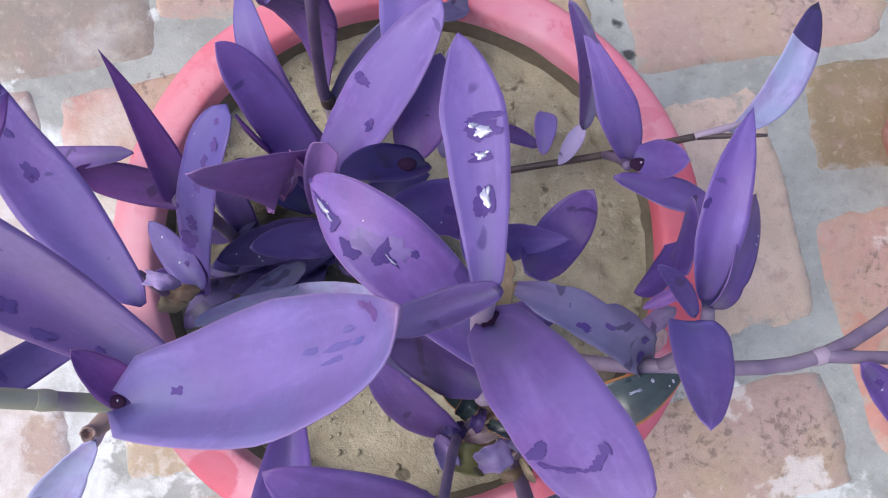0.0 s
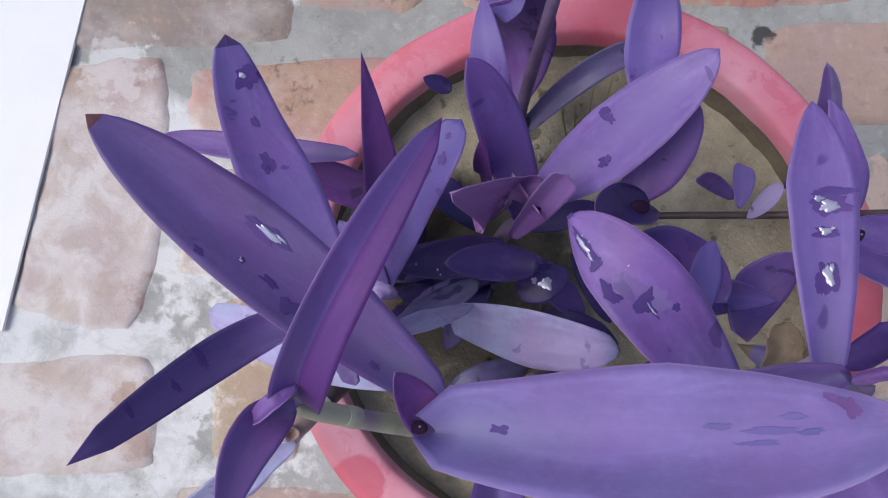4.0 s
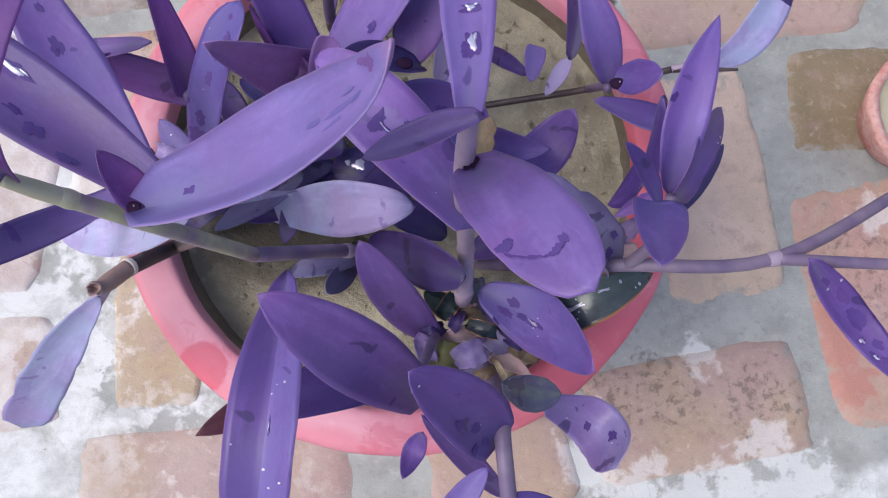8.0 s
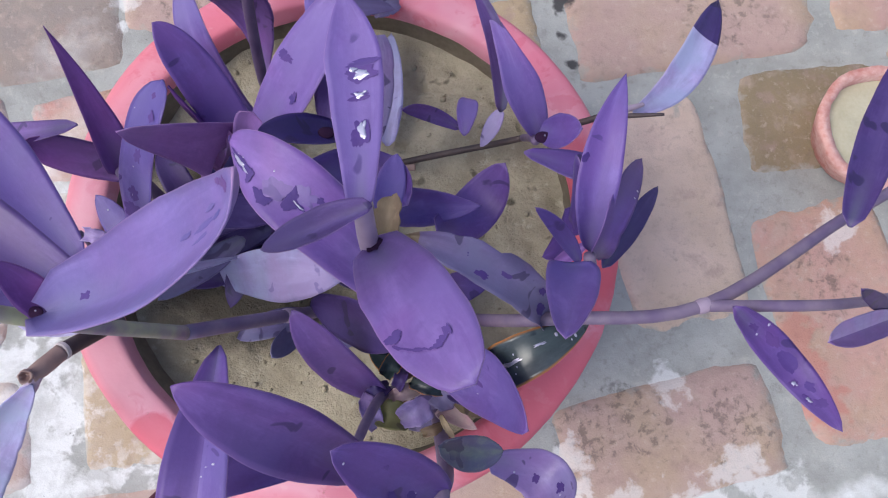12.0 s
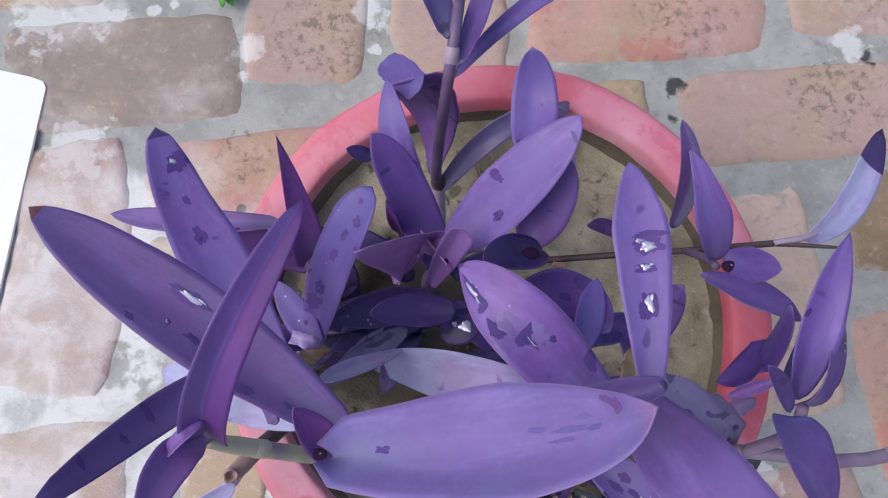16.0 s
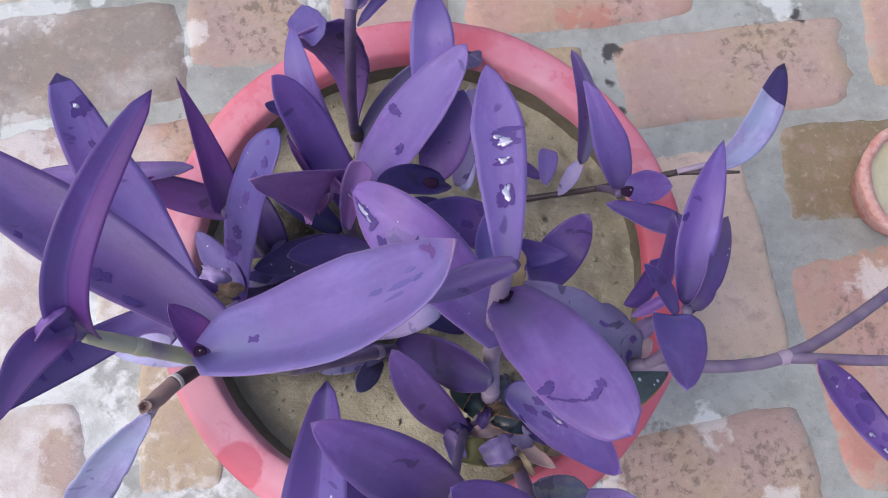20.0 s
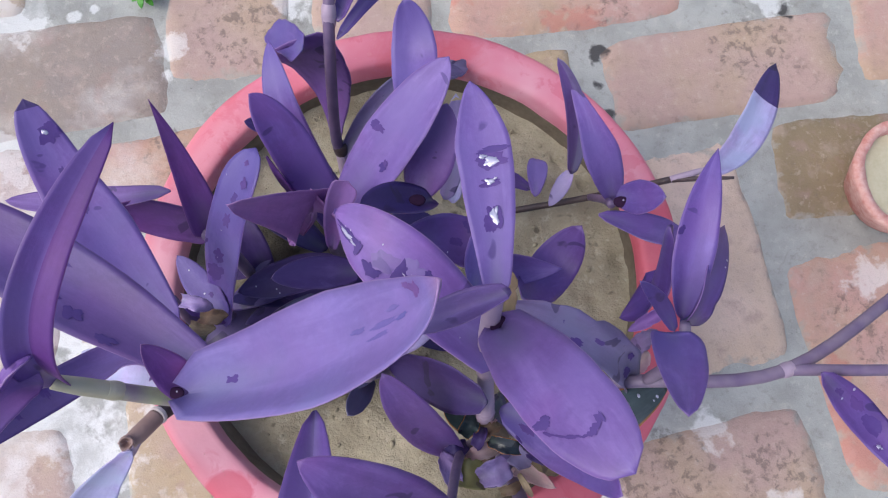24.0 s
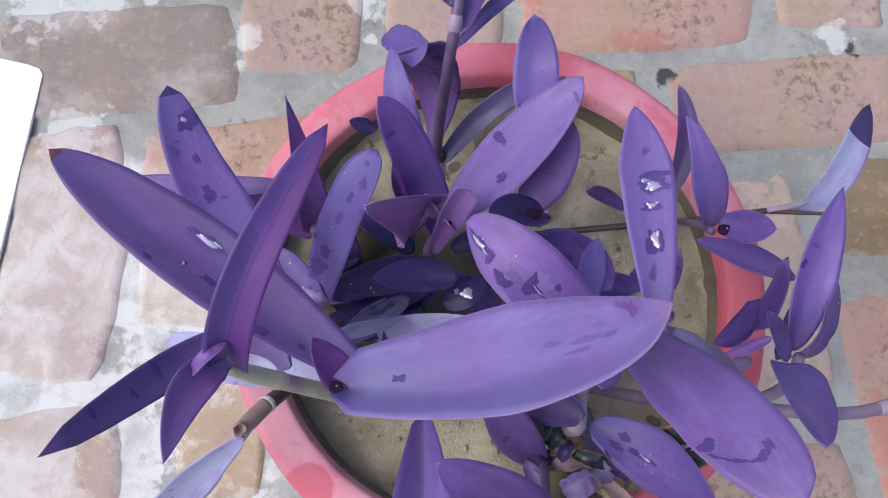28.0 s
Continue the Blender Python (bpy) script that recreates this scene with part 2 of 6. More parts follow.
def paint_material():
    """Sun-bleached pink-red limewash on clay, with redder patches and scuffs."""
    k = Mat("pot_paint", 0.62)
    v = k.coords("Object")
    n1, n2, n3 = k.noise(v, 16.0, 3.0), k.noise(v, 55.0, 5.0, 0.6, 0.4), k.noise(v, 350.0, 3.0)
    col = k.mix(k.ramp(n1, 0.38, 0.62), (0.70, 0.20, 0.285), (0.76, 0.35, 0.43))
    col = k.mix(k.ramp(n2, 0.56, 0.62, 0.0, 0.4), col, (0.62, 0.105, 0.165))
    col = k.mix(k.ramp(n2, 0.36, 0.42, 0.35, 0.0), col, (0.78, 0.43, 0.48))
    d = k.n("ShaderNodeVectorMath", op="DISTANCE")
    k.link(v, d.inputs[0])
    d.inputs[1].default_value = (-0.103, -0.122, 0.241)
    col = k.mix(k.ramp(k.math("ADD", d.outputs["Value"], k.math("MULTIPLY", n2, 0.012)), 0.022, 0.02, 0.0, 0.8), col, (0.62, 0.10, 0.16))
    for place, size, most in (((0.148, 0.004, 0.24), 0.055, 0.8), ((0.118, -0.112, 0.24), 0.06, 0.6), ((0.141, -0.032, 0.24), 0.03, 0.7), ((-0.118, 0.095, 0.24), 0.04, 0.28), ((-0.075, 0.122, 0.24), 0.022, 0.3), ((0.005, 0.142, 0.24), 0.032, 0.55), ((0.028, 0.147, 0.24), 0.02, 0.6)):
        d = k.n("ShaderNodeVectorMath", op="DISTANCE")
        k.link(v, d.inputs[0])
        d.inputs[1].default_value = place
        col = k.mix(k.ramp(k.math("ADD", d.outputs["Value"], k.math("MULTIPLY", k.math("SUBTRACT", n2, 0.5), 0.05)), size, size - 0.012, 0.0, most), col, (0.66, 0.10, 0.145))
    # paler, duller pink on one side
    d = k.n("ShaderNodeVectorMath", op="DISTANCE")
    k.link(v, d.inputs[0])
    d.inputs[1].default_value = (-0.158, -0.045, 0.24)
    col = k.mix(k.ramp(k.math("ADD", d.outputs["Value"], k.math("MULTIPLY", k.math("SUBTRACT", n1, 0.5), 0.05)), 0.09, 0.06, 0.0, 0.65), col, (0.62, 0.30, 0.36))
    # redder towards the outer edge
    flat, far = k.n("ShaderNodeVectorMath", op="MULTIPLY"), k.n("ShaderNodeVectorMath", op="LENGTH")
    k.link(v, flat.inputs[0])
    flat.inputs[1].default_value = (1, 1, 0)
    k.link(flat.outputs[0], far.inputs[0])
    col = k.mix(k.ramp(k.math("ADD", far.outputs["Value"], k.math("MULTIPLY", k.math("SUBTRACT", n1, 0.5), 0.03)), 0.156, 0.163, 0.0, 0.4), col, (0.66, 0.11, 0.155))
    col = k.mix(k.ramp(k.noise(v, 90.0, 6.0, 0.7), 0.70, 0.74, 0.0, 0.8), col, (0.33, 0.17, 0.13))
    return k.done(col, None, k.mix(0.5, n2, n3), 0.25, 0.001)


def soil_material():
    k = Mat("clay_soil", 0.88)
    v = k.coords("Object")
    n1, n2, n3 = k.noise(v, 22.0, 5.0, 0.66, 0.4), k.noise(v, 120.0, 7.0, 0.7), k.noise(v, 480.0, 4.0)
    col = k.mix(k.ramp(n1, 0.36, 0.64), (0.31, 0.27, 0.19), (0.50, 0.445, 0.325))
    col = k.mix(k.ramp(n2, 0.57, 0.72, 0.0, 0.4), col, (0.20, 0.165, 0.115))
    col = k.mix(k.ramp(n2, 0.44, 0.34, 0.0, 0.5), col, (0.55, 0.50, 0.39))
    col = k.mix(k.ramp(k.noise(v, 52.0, 2.0, 0.5, 0.2), 0.66, 0.70, 0.0, 0.75), col, (0.085, 0.072, 0.05))
    # foliage shade painted into the soil round the roots; wet is its mask
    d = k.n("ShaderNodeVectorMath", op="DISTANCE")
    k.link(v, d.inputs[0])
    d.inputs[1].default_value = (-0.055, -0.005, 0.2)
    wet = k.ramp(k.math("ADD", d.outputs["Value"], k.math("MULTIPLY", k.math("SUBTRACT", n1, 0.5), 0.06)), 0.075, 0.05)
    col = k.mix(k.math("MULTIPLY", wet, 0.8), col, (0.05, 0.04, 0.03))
    return k.done(col, None, k.mix(0.4, n2, n3), 0.7, 0.003)


def spots(k, v, places, wobble):
    """A mask of irregular stains: (x, y, radius) on the paving."""
    out = None
    for x, y, r in places:
        d = k.n("ShaderNodeVectorMath", op="DISTANCE")
        k.link(v, d.inputs[0])
        d.inputs[1].default_value = (x, y, 0.0)
        one = k.ramp(k.math("ADD", k.math("DIVIDE", d.outputs["Value"], r), wobble), 1.0, 0.6)
        out = one if out is None else k.math("MAXIMUM", out, one)
    return out


# tar, soot and pits, red wash, whitewash splashes and bare patches on the paving
TAR = ((0.174, 0.265, 0.012), (0.177, 0.233, 0.006), (0.184, 0.203, 0.008), (0.367, 0.312, 0.009), (-0.232, 0.108, 0.005))
SOOT_PITS = ((0.181, 0.351, 0.050), (0.332, 0.268, 0.050), (0.318, -0.138, 0.040), (0.235, -0.134, 0.035), (0.403, 0.003, 0.030), (0.424, -0.032, 0.025), (-0.177, 0.291, 0.055), (-0.239, 0.163, 0.03), (0.36, 0.40, 0.05), (0.19, -0.145, 0.035), (0.220, -0.108, 0.022), (0.178, -0.130, 0.026))
RED_WASH = ((0.158, 0.299, 0.022), (0.03, 0.347, 0.03), (0.396, -0.117, 0.026), (0.385, -0.085, 0.024), (0.377, -0.052, 0.022), (0.135, 0.297, 0.016))
SPLASH = ((0.348, 0.322, 0.020), (0.262, -0.095, 0.018), (0.321, -0.175, 0.022), (0.422, 0.04, 0.022), (-0.411, 0.297, 0.032), (-0.395, 0.338, 0.018), (-0.245, 0.27, 0.018), (-0.398, 0.15, 0.035), (-0.129, 0.319, 0.018), (-0.455, 0.283, 0.032), (0.301, -0.21, 0.03), (0.216, -0.22, 0.03), (0.36, -0.205, 0.03), (0.26, -0.222, 0.03), (0.17, -0.165, 0.02), (0.165, -0.195, 0.028), (0.205, -0.235, 0.04), (0.33, -0.235, 0.04), (-0.411, 0.363, 0.009), (-0.404, 0.330, 0.009), (-0.246, 0.269, 0.008), (-0.247, 0.245, 0.009), (-0.130, 0.350, 0.007), (-0.124, 0.314, 0.007), (-0.120, 0.282, 0.007), (-0.445, 0.274, 0.010), (-0.415, 0.282, 0.010), (-0.381, 0.293, 0.010), (-0.346, 0.304, 0.007), (-0.327, 0.311, 0.005), (-0.402, 0.146, 0.012), (-0.373, 0.134, 0.011))
BARE = ((-0.263, -0.066, 0.040), (-0.215, -0.122, 0.055), (-0.178, -0.222, 0.07), (-0.324, -0.045, 0.022), (-0.327, -0.138, 0.020), (-0.319, -0.165, 0.018), (-0.10, -0.25, 0.06), (-0.255, -0.165, 0.018))


def lime_mask(k, v, lo, hi):
    """Whitewash spilt on the paving: a large pale spill west of the pot, smaller splashes round it."""
    bias = None
    for centre, far, near, most in (((-0.39, -0.07, 0.0), 0.34, 0.13, 0.42), ((-0.22, -0.27, 0.0), 0.22, 0.06, 0.35), ((0.42, -0.22, 0.0), 0.10, 0.02, 0.35), ((-0.40, 0.31, 0.0), 0.10, 0.02, 0.2)):
        d = k.n("ShaderNodeVectorMath", op="DISTANCE")
        k.link(v, d.inputs[0])
        d.inputs[1].default_value = centre
        one = k.ramp(d.outputs["Value"], far, near, 0.0, most)
        bias = one if bias is None else k.math("MAXIMUM", bias, one)
    wob = k.math("MULTIPLY", k.math("SUBTRACT", k.noise(v, 55.0, 4.0, 0.6, 0.2), 0.5), 3.4)
    blobs = k.mix(0.18, k.noise(v, 15.0, 3.0, 0.5, 0.15), k.noise(v, 70.0, 5.0, 0.6))
    lime = k.ramp(k.math("ADD", k.math("SUBTRACT", blobs, 0.2), bias), lo, hi)
    flake = k.ramp(k.noise(v, 24.0, 6.0, 0.66, 0.4), 0.46, 0.60, 1.0, 0.5)
    lime = k.math("MULTIPLY", lime, flake)
    bare = k.math("SUBTRACT", 1.0, k.math("MULTIPLY", spots(k, v, BARE, wob), 0.85))
    return k.math("MAXIMUM", k.math("MULTIPLY", lime, bare), k.math("MULTIPLY", spots(k, v, SPLASH, wob), 0.75))


def cracked(k, v, col, amount):
    """Hairline cracks as thin dark lines."""
    n = k.noise(v, 7.5, 4.0, 0.55, 0.6)
    line = k.ramp(k.math("ABSOLUTE", k.math("SUBTRACT", n, 0.5), 0.0), 0.0, 0.006, amount, 0.0)
    return k.mix(k.math("MULTIPLY", line, k.ramp(k.noise(v, 12.0, 2.0), 0.48, 0.56)), col, (0.17, 0.14, 0.12))


def stained(k, v, col, red=0.6):
    """The tar, soot, pits and red wash laid over a paving colour."""
    wob = k.math("MULTIPLY", k.math("SUBTRACT", k.noise(v, 80.0, 3.0, 0.5, 0.3), 0.5), 2.4)
    dots = k.ramp(k.noise(v, 105.0, 5.0, 0.68, 0.3), 0.50, 0.60)
    if red:
        col = k.mix(k.math("MULTIPLY", spots(k, v, RED_WASH, wob), red), col, (0.50, 0.19, 0.155))
    col = k.mix(k.math("MULTIPLY", k.math("MULTIPLY", spots(k, v, SOOT_PITS, wob), dots), 0.55), col, (0.09, 0.075, 0.07))
    return k.mix(k.math("MULTIPLY", spots(k, v, TAR, wob), 0.9), col, (0.035, 0.032, 0.035))


def brick_material(name, stops, ochre=0.62):
    k = Mat(name, 0.85)
    v = k.coords("World")
    rnd = k.random()
    n0, n1, n2, n3 = k.noise(v, 11.0, 3.0, 0.5), k.noise(v, 34.0, 5.0, 0.62, 0.3), k.noise(v, 130.0, 6.0, 0.7), k.noise(v, 620.0, 3.0)
    pick = k.n("ShaderNodeValToRGB")
    while len(pick.color_ramp.elements) < len(stops):
        pick.color_ramp.elements.new(0.5)
    for e, (at, c) in zip(pick.color_ramp.elements, stops):
        e.position, e.color = at, (*c, 1)
    k.link(rnd, pick.inputs[0])
    base = pick.outputs[0]
    col = k.mix(k.ramp(n0, 0.44, 0.62, 0.0, ochre), base, (0.435, 0.325, 0.215))
    col = k.mix(k.ramp(n0, 0.44, 0.32, 0.0, ochre * 0.7), col, (0.43, 0.285, 0.265))
    col = k.mix(k.ramp(n1, 0.52, 0.66, 0.0, 0.45), col, (0.46, 0.345, 0.29))
    col = k.mix(k.ramp(n1, 0.44, 0.32, 0.0, 0.5), col, (0.37, 0.25, 0.22))
    col = k.mix(k.ramp(n2, 0.55, 0.70, 0.0, 0.34), col, (0.26, 0.19, 0.165))
    col = k.mix(k.ramp(n2, 0.44, 0.34, 0.0, 0.35), col, (0.56, 0.45, 0.385))
    uv = k.n("ShaderNodeTexCoord").outputs["UV"]
    sx = k.n("ShaderNodeSeparateXYZ")
    k.link(uv, sx.inputs[0])
    ex = k.math("ABSOLUTE", k.math("SUBTRACT", sx.outputs[0], 0.5), 0.0)
    ey = k.math("ABSOLUTE", k.math("SUBTRACT", sx.outputs[1], 0.5), 0.0)
    edge = k.math("ADD", k.math("MAXIMUM", ex, ey), k.math("MULTIPLY", k.math("SUBTRACT", k.noise(v, 42.0, 5.0, 0.65, 0.3), 0.5), 0.42))
    col = k.mix(k.ramp(edge, 0.44, 0.50, 0.0, 0.9), col, (0.36, 0.335, 0.30))
    pits = k.math("MULTIPLY", k.ramp(k.noise(v, 75.0, 6.0, 0.72), 0.56, 0.63), k.ramp(k.noise(v, 9.0, 2.0), 0.44, 0.58))
    col = k.mix(k.math("MULTIPLY", pits, 0.26), col, (0.10, 0.08, 0.07))
    col = stained(k, v, col)
    col = k.mix(k.math("MULTIPLY", lime_mask(k, v, 0.40, 0.74), 0.74), col, (0.76, 0.735, 0.73))
    col = cracked(k, v, col, 0.10)
    return k.done(col, None, k.mix(0.2, k.mix(0.35, n1, n2), n3), 0.7, 0.003)


def mortar_material():
    k = Mat("cement_mortar", 0.88)
    v = k.coords("World")
    n1, n2, n3 = k.noise(v, 18.0, 5.0, 0.6), k.noise(v, 95.0, 6.0, 0.7), k.noise(v, 700.0, 3.0)
    col = k.mix(k.ramp(n1, 0.38, 0.62), (0.300, 0.302, 0.285), (0.400, 0.405, 0.385))
    col = k.mix(k.ramp(n2, 0.55, 0.72, 0.0, 0.55), col, (0.20, 0.185, 0.16))
    col = k.mix(k.ramp(n2, 0.44, 0.34, 0.0, 0.4), col, (0.52, 0.50, 0.46))
    col = k.mix(k.math("MULTIPLY", lime_mask(k, v, 0.48, 0.64), 0.88), col, (0.75, 0.76, 0.755))
    col = cracked(k, v, col, 0.18)
    col = stained(k, v, k.mix(k.ramp(k.noise(v, 60.0, 5.0, 0.7, 0.5), 0.70, 0.73, 0.0, 0.5), col, (0.07, 0.065, 0.06)), 0.0)
    return k.done(col, None, k.mix(0.25, n2, n3), 0.6, 0.002)


PAINT, SOIL, MORTAR = paint_material(), soil_material(), mortar_material()
BRICKS = {
    "pink": brick_material("brick_pink", ((0.0, (0.42, 0.30, 0.27)), (0.5, (0.455, 0.33, 0.295)), (1.0, (0.43, 0.305, 0.28)))),
    "red": brick_material("brick_red", ((0.0, (0.48, 0.255, 0.22)), (0.5, (0.50, 0.31, 0.26)), (1.0, (0.45, 0.285, 0.25)))),
    "dusky": brick_material("brick_dusky_rose", ((0.0, (0.43, 0.30, 0.265)), (0.5, (0.45, 0.315, 0.275)), (1.0, (0.43, 0.305, 0.27)))),
    # umber: a brown brick, darkened further for the shade round the cup
    "umber": brick_material("brick_umber", ((0.0, (0.225, 0.175, 0.105)), (0.5, (0.25, 0.19, 0.115)), (1.0, (0.235, 0.18, 0.115))), 0.2),
    "light": brick_material("brick_light_rose", ((0.0, (0.64, 0.49, 0.40)), (0.5, (0.66, 0.51, 0.42)), (1.0, (0.64, 0.48, 0.40))), 0.4),
    "tan": brick_material("brick_tan", ((0.0, (0.43, 0.325, 0.205)), (0.5, (0.45, 0.34, 0.22)), (1.0, (0.47, 0.36, 0.255)))),
    "dark": brick_material("brick_grey_brown", ((0.0, (0.28, 0.235, 0.215)), (0.5, (0.31, 0.26, 0.24)), (1.0, (0.34, 0.285, 0.26))), 0.25),
}
POT_INSIDE = simple_material("pot_inside_stained", (0.135, 0.105, 0.072), (0.23, 0.19, 0.135), 40.0, 0.85)
CUP_CLAY = simple_material("cup_clay", (0.50, 0.16, 0.13), (0.74, 0.50, 0.45), 34.0, 0.75)
CUP_SOIL = simple_material("cup_dry_sand", (0.46, 0.42, 0.29), (0.54, 0.50, 0.37), 50.0, 0.9)
STRAW = simple_material("straw", (0.22, 0.25, 0.06), (0.34, 0.30, 0.12), 90.0, 0.6)
WHITE = simple_material("white_sheet", (0.86, 0.86, 0.86), (0.82, 0.82, 0.83), 12.0, 0.5, 0.05)
WEED = simple_material("weed_green", (0.045, 0.24, 0.02), (0.09, 0.36, 0.04), 120.0, 0.45)
# the water's pale metallic tint stands for the sky's glint
GLINT = Mat("water_glint", 0.3)
GLINT.b.inputs["Base Color"].default_value = (0.50, 0.48, 0.61, 1)
GLINT.b.inputs["Metallic"].default_value = 0.6
WATER_GLINT = GLINT.m
WET = leaf_material("leaf_wet_blot", (0.082, 0.043, 0.205), (0.096, 0.053, 0.23), (0.09, 0.048, 0.215), (0.05, 0.024, 0.13), 0.7, 0.55)
STREAK = leaf_material("leaf_streak", (0.114, 0.089, 0.31), (0.135, 0.105, 0.335), (0.114, 0.089, 0.31), (0.08, 0.055, 0.22), 0.7, 0.5)
SMUDGE = leaf_material("leaf_smudge", (0.135, 0.060, 0.235), (0.14, 0.065, 0.245), (0.135, 0.060, 0.235), (0.08, 0.03, 0.15), 0.7, 0.5)
MUTED = leaf_material("leaf_muted", (0.178, 0.112, 0.335), (0.20, 0.135, 0.36), (0.178, 0.112, 0.335), (0.09, 0.06, 0.19), 0.62, 0.4)
WET.node_tree.nodes["Principled BSDF"].inputs["Specular IOR Level"].default_value = 0.2


# ---- mesh helpers ----
def mesh_object(name, bm, material, parent=None, label="", smooth=True):
    me = bpy.data.meshes.new(name)
    bm.normal_update()
    bm.to_mesh(me)
    bm.free()
    for p in me.polygons:
        p.use_smooth = smooth
    me.materials.append(material)
    ob = new(name, me)
    if parent is not None:
        ob.parent = parent
        ob.matrix_parent_inverse = parent.matrix_world.inverted()
    if label:
        ob["label"] = label
    return ob


def part(name, bm, material, parent, label="", smooth=True):
    return mesh_object(name, bm, material, parent, label, smooth)


def thing(name, place, label, category, group="", kind=""):
    ob = new(name)
    ob.location = place
    bpy.context.view_layer.update()
    return tagged(ob, label, category, group, kind)


def spin(profile, steps=96, wobble=0.0):
    """A turned shape about z from (radius, height) pairs."""
    bm = bmesh.new()
    rings = []
    for j, (r, z) in enumerate(profile):
        ring = []
        for i in range(steps):
            a = 2 * math.pi * i / steps
            d = wobble * noise.noise((math.cos(a) * 2.2, math.sin(a) * 2.2, j * 0.35)) + wobble * 0.4 * noise.noise((math.cos(a) * 9, math.sin(a) * 9, j * 0.8))
            ring.append(bm.verts.new(((r + d) * math.cos(a), (r + d) * math.sin(a), z + d * 0.5)))
        rings.append(ring)
    for lo, hi in zip(rings, rings[1:]):
        for i in range(steps):
            bm.faces.new((lo[i], lo[(i + 1) % steps], hi[(i + 1) % steps], hi[i]))
    return bm


def tube(points, radii, sides=10):
    """A round stem through points, smoothed, with end caps."""
    pts = [Vector(p) for p in points]
    fine, rad = [], []
    for i in range(len(pts) - 1):
        p0, p1, p2, p3 = pts[max(i - 1, 0)], pts[i], pts[i + 1], pts[min(i + 2, len(pts) - 1)]
        for s in range(6):
            t = s / 6
            fine.append(0.5 * ((2 * p1) + (p2 - p0) * t + (2 * p0 - 5 * p1 + 4 * p2 - p3) * t * t + (3 * p1 - p0 - 3 * p2 + p3) * t ** 3))
            rad.append(radii[i] * (1 - t) + radii[i + 1] * t)
    fine.append(pts[-1])
    rad.append(radii[-1])
    bm = bmesh.new()
    rings = []
    side = Vector((1, 0, 0))
    for i, p in enumerate(fine):
        d = (fine[min(i + 1, len(fine) - 1)] - fine[max(i - 1, 0)]).normalized()
        side = (side - d * side.dot(d))
        side = side.normalized() if side.length > 1e-4 else d.orthogonal().normalized()
        up = d.cross(side)
        rings.append([bm.verts.new(p + rad[i] * (math.cos(a) * side + math.sin(a) * up)) for a in (2 * math.pi * k / sides for k in range(sides))])
    for lo, hi in zip(rings, rings[1:]):
        for k in range(sides):
            bm.faces.new((lo[k], lo[(k + 1) % sides], hi[(k + 1) % sides], hi[k]))
    bm.faces.new(rings[0][::-1])
    bm.faces.new(rings[-1])
    return bm


def stem(parent, points, radii, material=STEM, label="", name="stem"):
    return part(name, tube(points, radii), material, parent, label)


def node_ring(parent, place, along, r, material=STEM_PALE):
    """The swollen pale joint of a stem."""
    d = Vector(along).normalized()
    p = Vector(place)
    return part("node", tube([p - d * r * 0.9, p - d * r * 0.3, p + d * r * 0.3, p + d * r * 0.9], [r * 0.98, r * 1.1, r * 1.1, r * 0.98]), material, parent)


SURFACE = {}


def leaf_profile(v, base, peak, sharp):
    near = min(1.0, 0.3 + 0.7 * math.sqrt(v / 0.05))
    if v < peak:
        s = v / peak
        return near * (base + (1 - base) * math.sin(s * math.pi / 2) ** 0.9)
    s = (v - peak) / (1 - peak)
    return max(0.0, 1 - s ** sharp)


